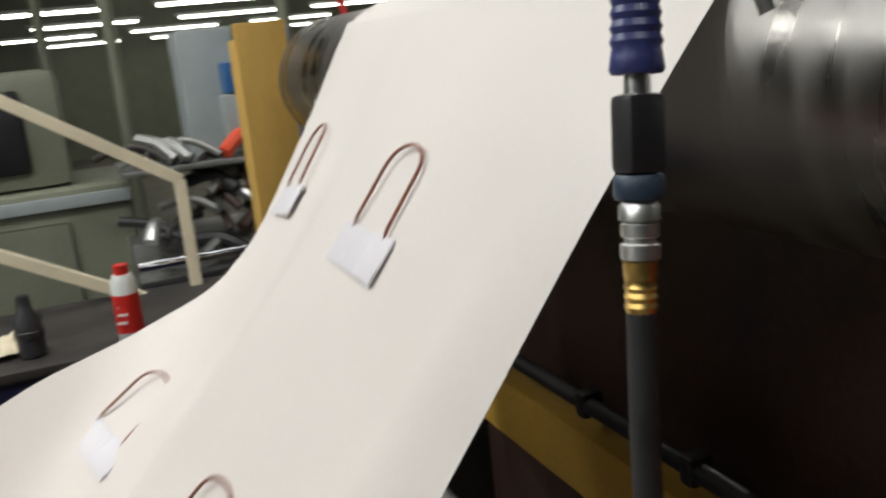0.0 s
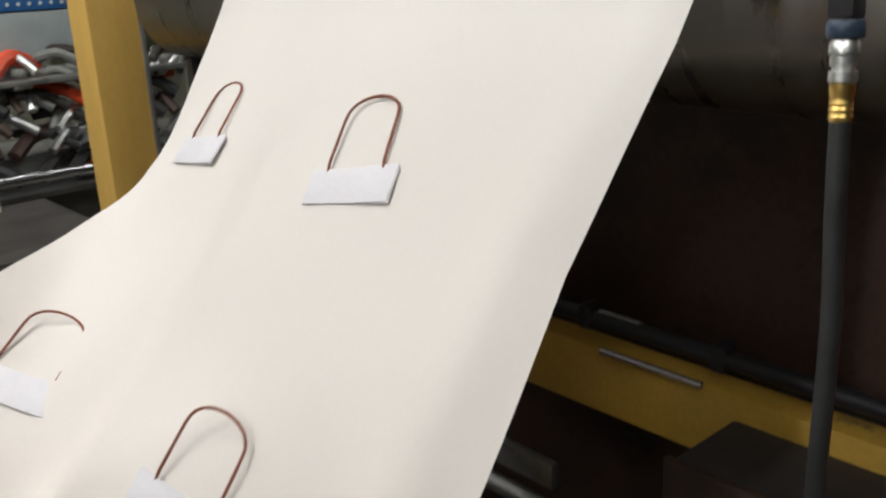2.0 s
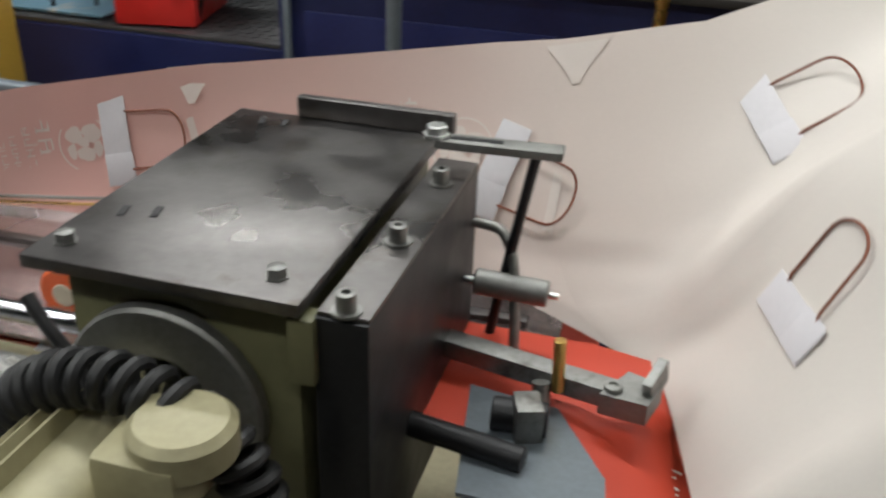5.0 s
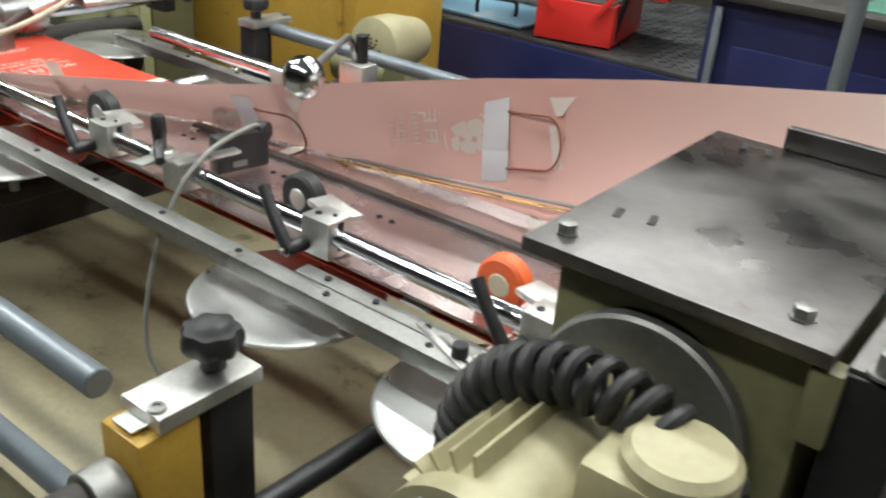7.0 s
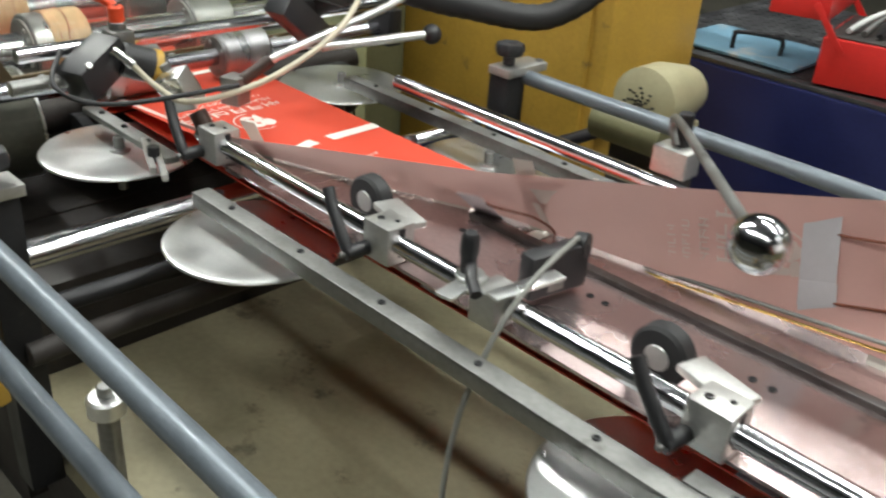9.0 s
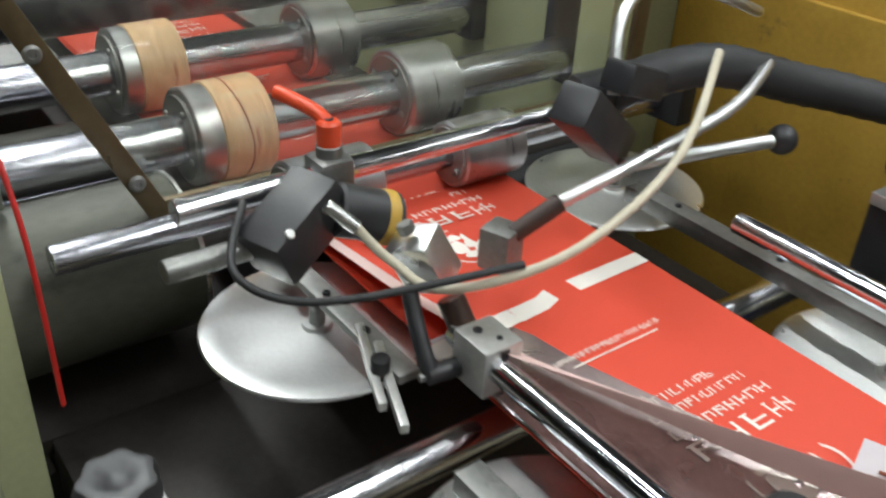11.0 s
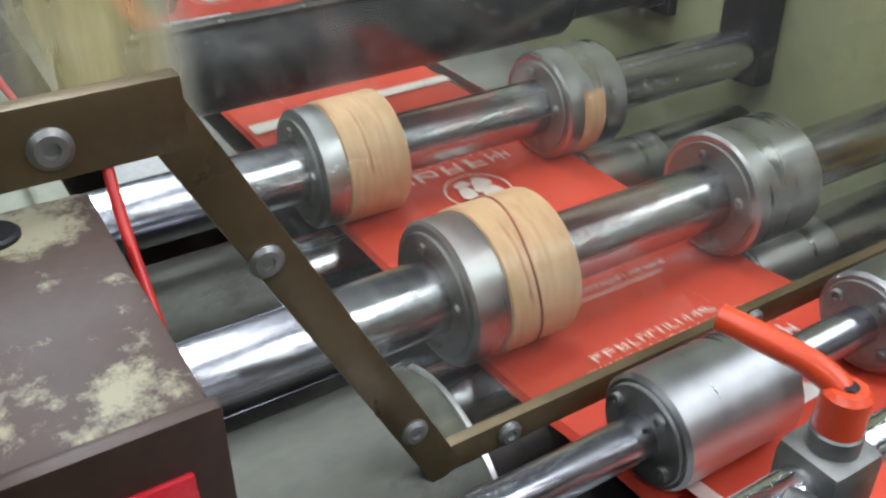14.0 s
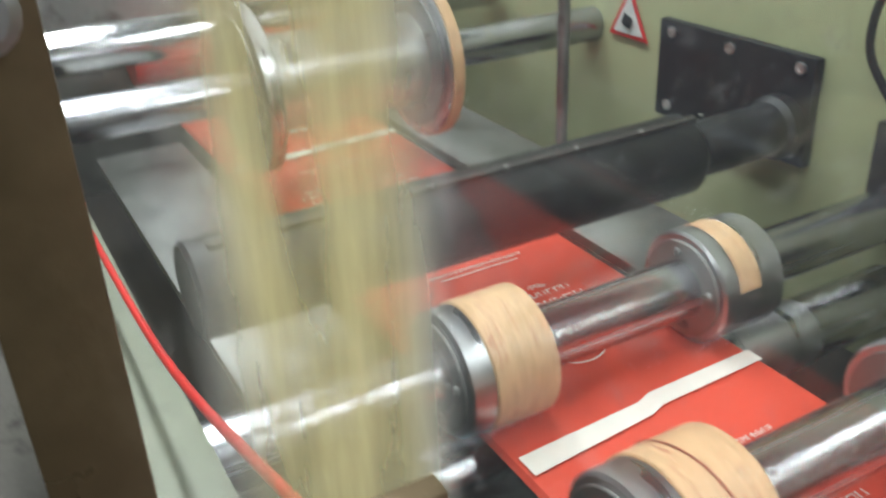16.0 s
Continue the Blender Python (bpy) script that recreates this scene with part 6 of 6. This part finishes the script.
TOP_FAR, TOP_MID, TOP_NEAR = top_lane(0.13), top_lane(-0.01), top_lane(-0.12)
proto = [
    (flat_obj("printed_lettering", lettering(0.06, 0.17, 0.13), WHITEPRINT, "white lettering printed on the red paper", "print"), TOP_FAR),
    (flat_obj("printed_lettering", lettering(-0.075, 0.06, -0.01), WHITEPRINT, "white lettering printed on the red paper", "print"), TOP_MID),
    (flat_obj("printed_lettering", lettering(-0.20, -0.075, -0.12), WHITEPRINT, "white lettering printed on the red paper", "print"), TOP_NEAR),
    (flat_obj("printed_globe", globe_mesh(0.052), WHITEPRINT, "white round globe printed on the red paper", "print"), TOP_MID),
    (flat_obj("white_band", band(0.06, 0.19, 0.13), CREAMPAPER, "white unprinted band across the red paper", "print"), TOP_FAR),
    (flat_obj("white_band", band(-0.07, 0.058, -0.01), CREAMPAPER, "white unprinted band across the red paper", "print"), TOP_MID),
    (flat_obj("white_band", band(-0.215, -0.072, -0.12), CREAMPAPER, "white unprinted band across the red paper", "print"), TOP_NEAR),
    (flat_obj("printed_small_line", small_line(-0.10, 0.09, -0.01), WHITEPRINT, "small white line of lettering on the red paper", "print"), TOP_MID),
]
for ob_, lane in proto:
    first, at_ = True, centre(ob_)
    for e0 in repeats(-3.1, 7.2, 0.4, 16.0):
        o = ob_ if first else copy_thing(ob_, Matrix.Identity(4))
        first = False
        runner(o, lane, at_, e0, 0.0008, 1, 1.5, 0.08)

NEAR_FLAP_LANE = Lane([V(1.80, -0.24, 0.908), V(1.72, -0.235, 0.938), V(1.60, -0.225, 0.958), V(1.0, -0.22, 0.959)], [V(0, 1, 0)] * 4)
mark = flat_obj("near_lettering", bars(bars(bmesh.new(), -0.02, -0.09, 0.09, 0.030, 6, 41), 0.022, -0.08, 0.08, 0.016, 10, 42), WHITEPRINT, "white lettering printed on the near red flap", "print")
first = True
for e0 in repeats(1.1, 0.0, 1.8, 7.5, 0.1):
    o = mark if first else copy_thing(mark, Matrix.Identity(4))
    first = False
    runner(o, NEAR_FLAP_LANE, 0.1, e0, 0.002)
ep, ec = web_lane((0.955, 0.945))
for k in range(56):
    x = 1.38 - k * 0.03
    foot, top = wall_point(x, 0), wall_point(x, 1)
    ep.append(wall_point(x, max(0.3, 1 - 0.045 / (top - foot).length)))
    ec.append(top - foot)
for k in range(30):
    ep.append(V(x - 0.12 - 0.12 * k, 0.02, 0.914 if x - 0.12 * k > -0.8 else 0.892))
    ec.append(V(0, -1, 0))
EDGE_LANE = Lane(ep, ec, FAR_LANE.slip_at, FAR_LANE.slip)
tri_bm = bmesh.new()
tri_bm.faces.new([tri_bm.verts.new(p) for p in ((0.125, 0.043, 0), (0.225, 0.043, 0), (0.185, 0.0, 0), (0.170, -0.022, 0), (0.158, -0.022, 0), (0.150, 0.0, 0))])
strip_bm = bmesh.new()
strip_bm.faces.new([strip_bm.verts.new(p) for p in ((0.158, 0.042, 0), (0.172, 0.042, 0), (0.196, -0.05, 0), (0.178, -0.05, 0))])
inner = [
    flat_obj("showing_globe", globe_mesh(0.052), PALEPRINT, "pale globe print showing through the paper", "print"),
    flat_obj("showing_lettering", lettering(-0.07, 0.09, -0.01), PALEPRINT, "pale mirrored lettering showing through the paper", "print"),
]
for ob_ in inner:
    first, at_ = True, centre(ob_)
    for e0 in repeats(-0.4, 3.0, 1.75, 10.3):
        o = ob_ if first else copy_thing(ob_, Matrix.Identity(4))
        first = False
        runner(o, FAR_LANE, at_, e0, 0.0015, 1, 1.75)
for ob_, lane in ((flat_obj("showing_triangle", tri_bm, PALEPRINT, "pale triangle showing through at the paper's edge", "print"), EDGE_LANE), (flat_obj("showing_strip", strip_bm, PALEPRINT, "pale slanted strip showing through the paper", "print"), FAR_LANE)):
    first, at_ = True, centre(ob_)
    for e0 in repeats(-0.4, 3.0, 1.5, 10.3):
        o = ob_ if first else copy_thing(ob_, Matrix.Identity(4))
        first = False
        runner(o, lane, at_, e0, 0.0015, 1, 1.75)


def spin(thing, x, z, per_second, step):
    """A shaft or roller that turns with the paper."""
    n = int(16 / step)
    return [(k * step, pose(x, 0, z, 0, -per_second * k * step, 0)) for k in range(n + 1)] + ([(16.0, pose(x, 0, z, 0, -per_second * 16.0, 0))] if n * step < 15.99 else [])


def motions():
    walk(gun, [(0, pose(2.332, -0.634, 1.781, -4, 5, 0)), (0.5, pose(2.287, -0.715, 1.805, -4, 5, 0)), (1.0, pose(2.283, -0.718, 1.800, -4, 4, 0)), (1.5, pose(2.287, -0.714, 1.799, -4, 5, 0)), (16, pose(2.287, -0.715, 1.80, -4, 5, 0))])
    for thing, rows_ in RUN:
        walk(thing, rows_)
    walk(SHAFT_A, spin(SHAFT_A, -1.25, 0.984, 404, 0.2))
    walk(SHAFT_B, spin(SHAFT_B, -1.60, 0.984, 404, 0.2))
    walk(SHAFT_C, spin(SHAFT_C, -0.965, 0.988, 420, 0.2))
    walk(SHAFT_D, spin(SHAFT_D, -2.45, 1.13, 220, 0.32))
    walk(roller, spin(roller, ROLL_X, ROLL_Z, 250, 0.32))


motions()
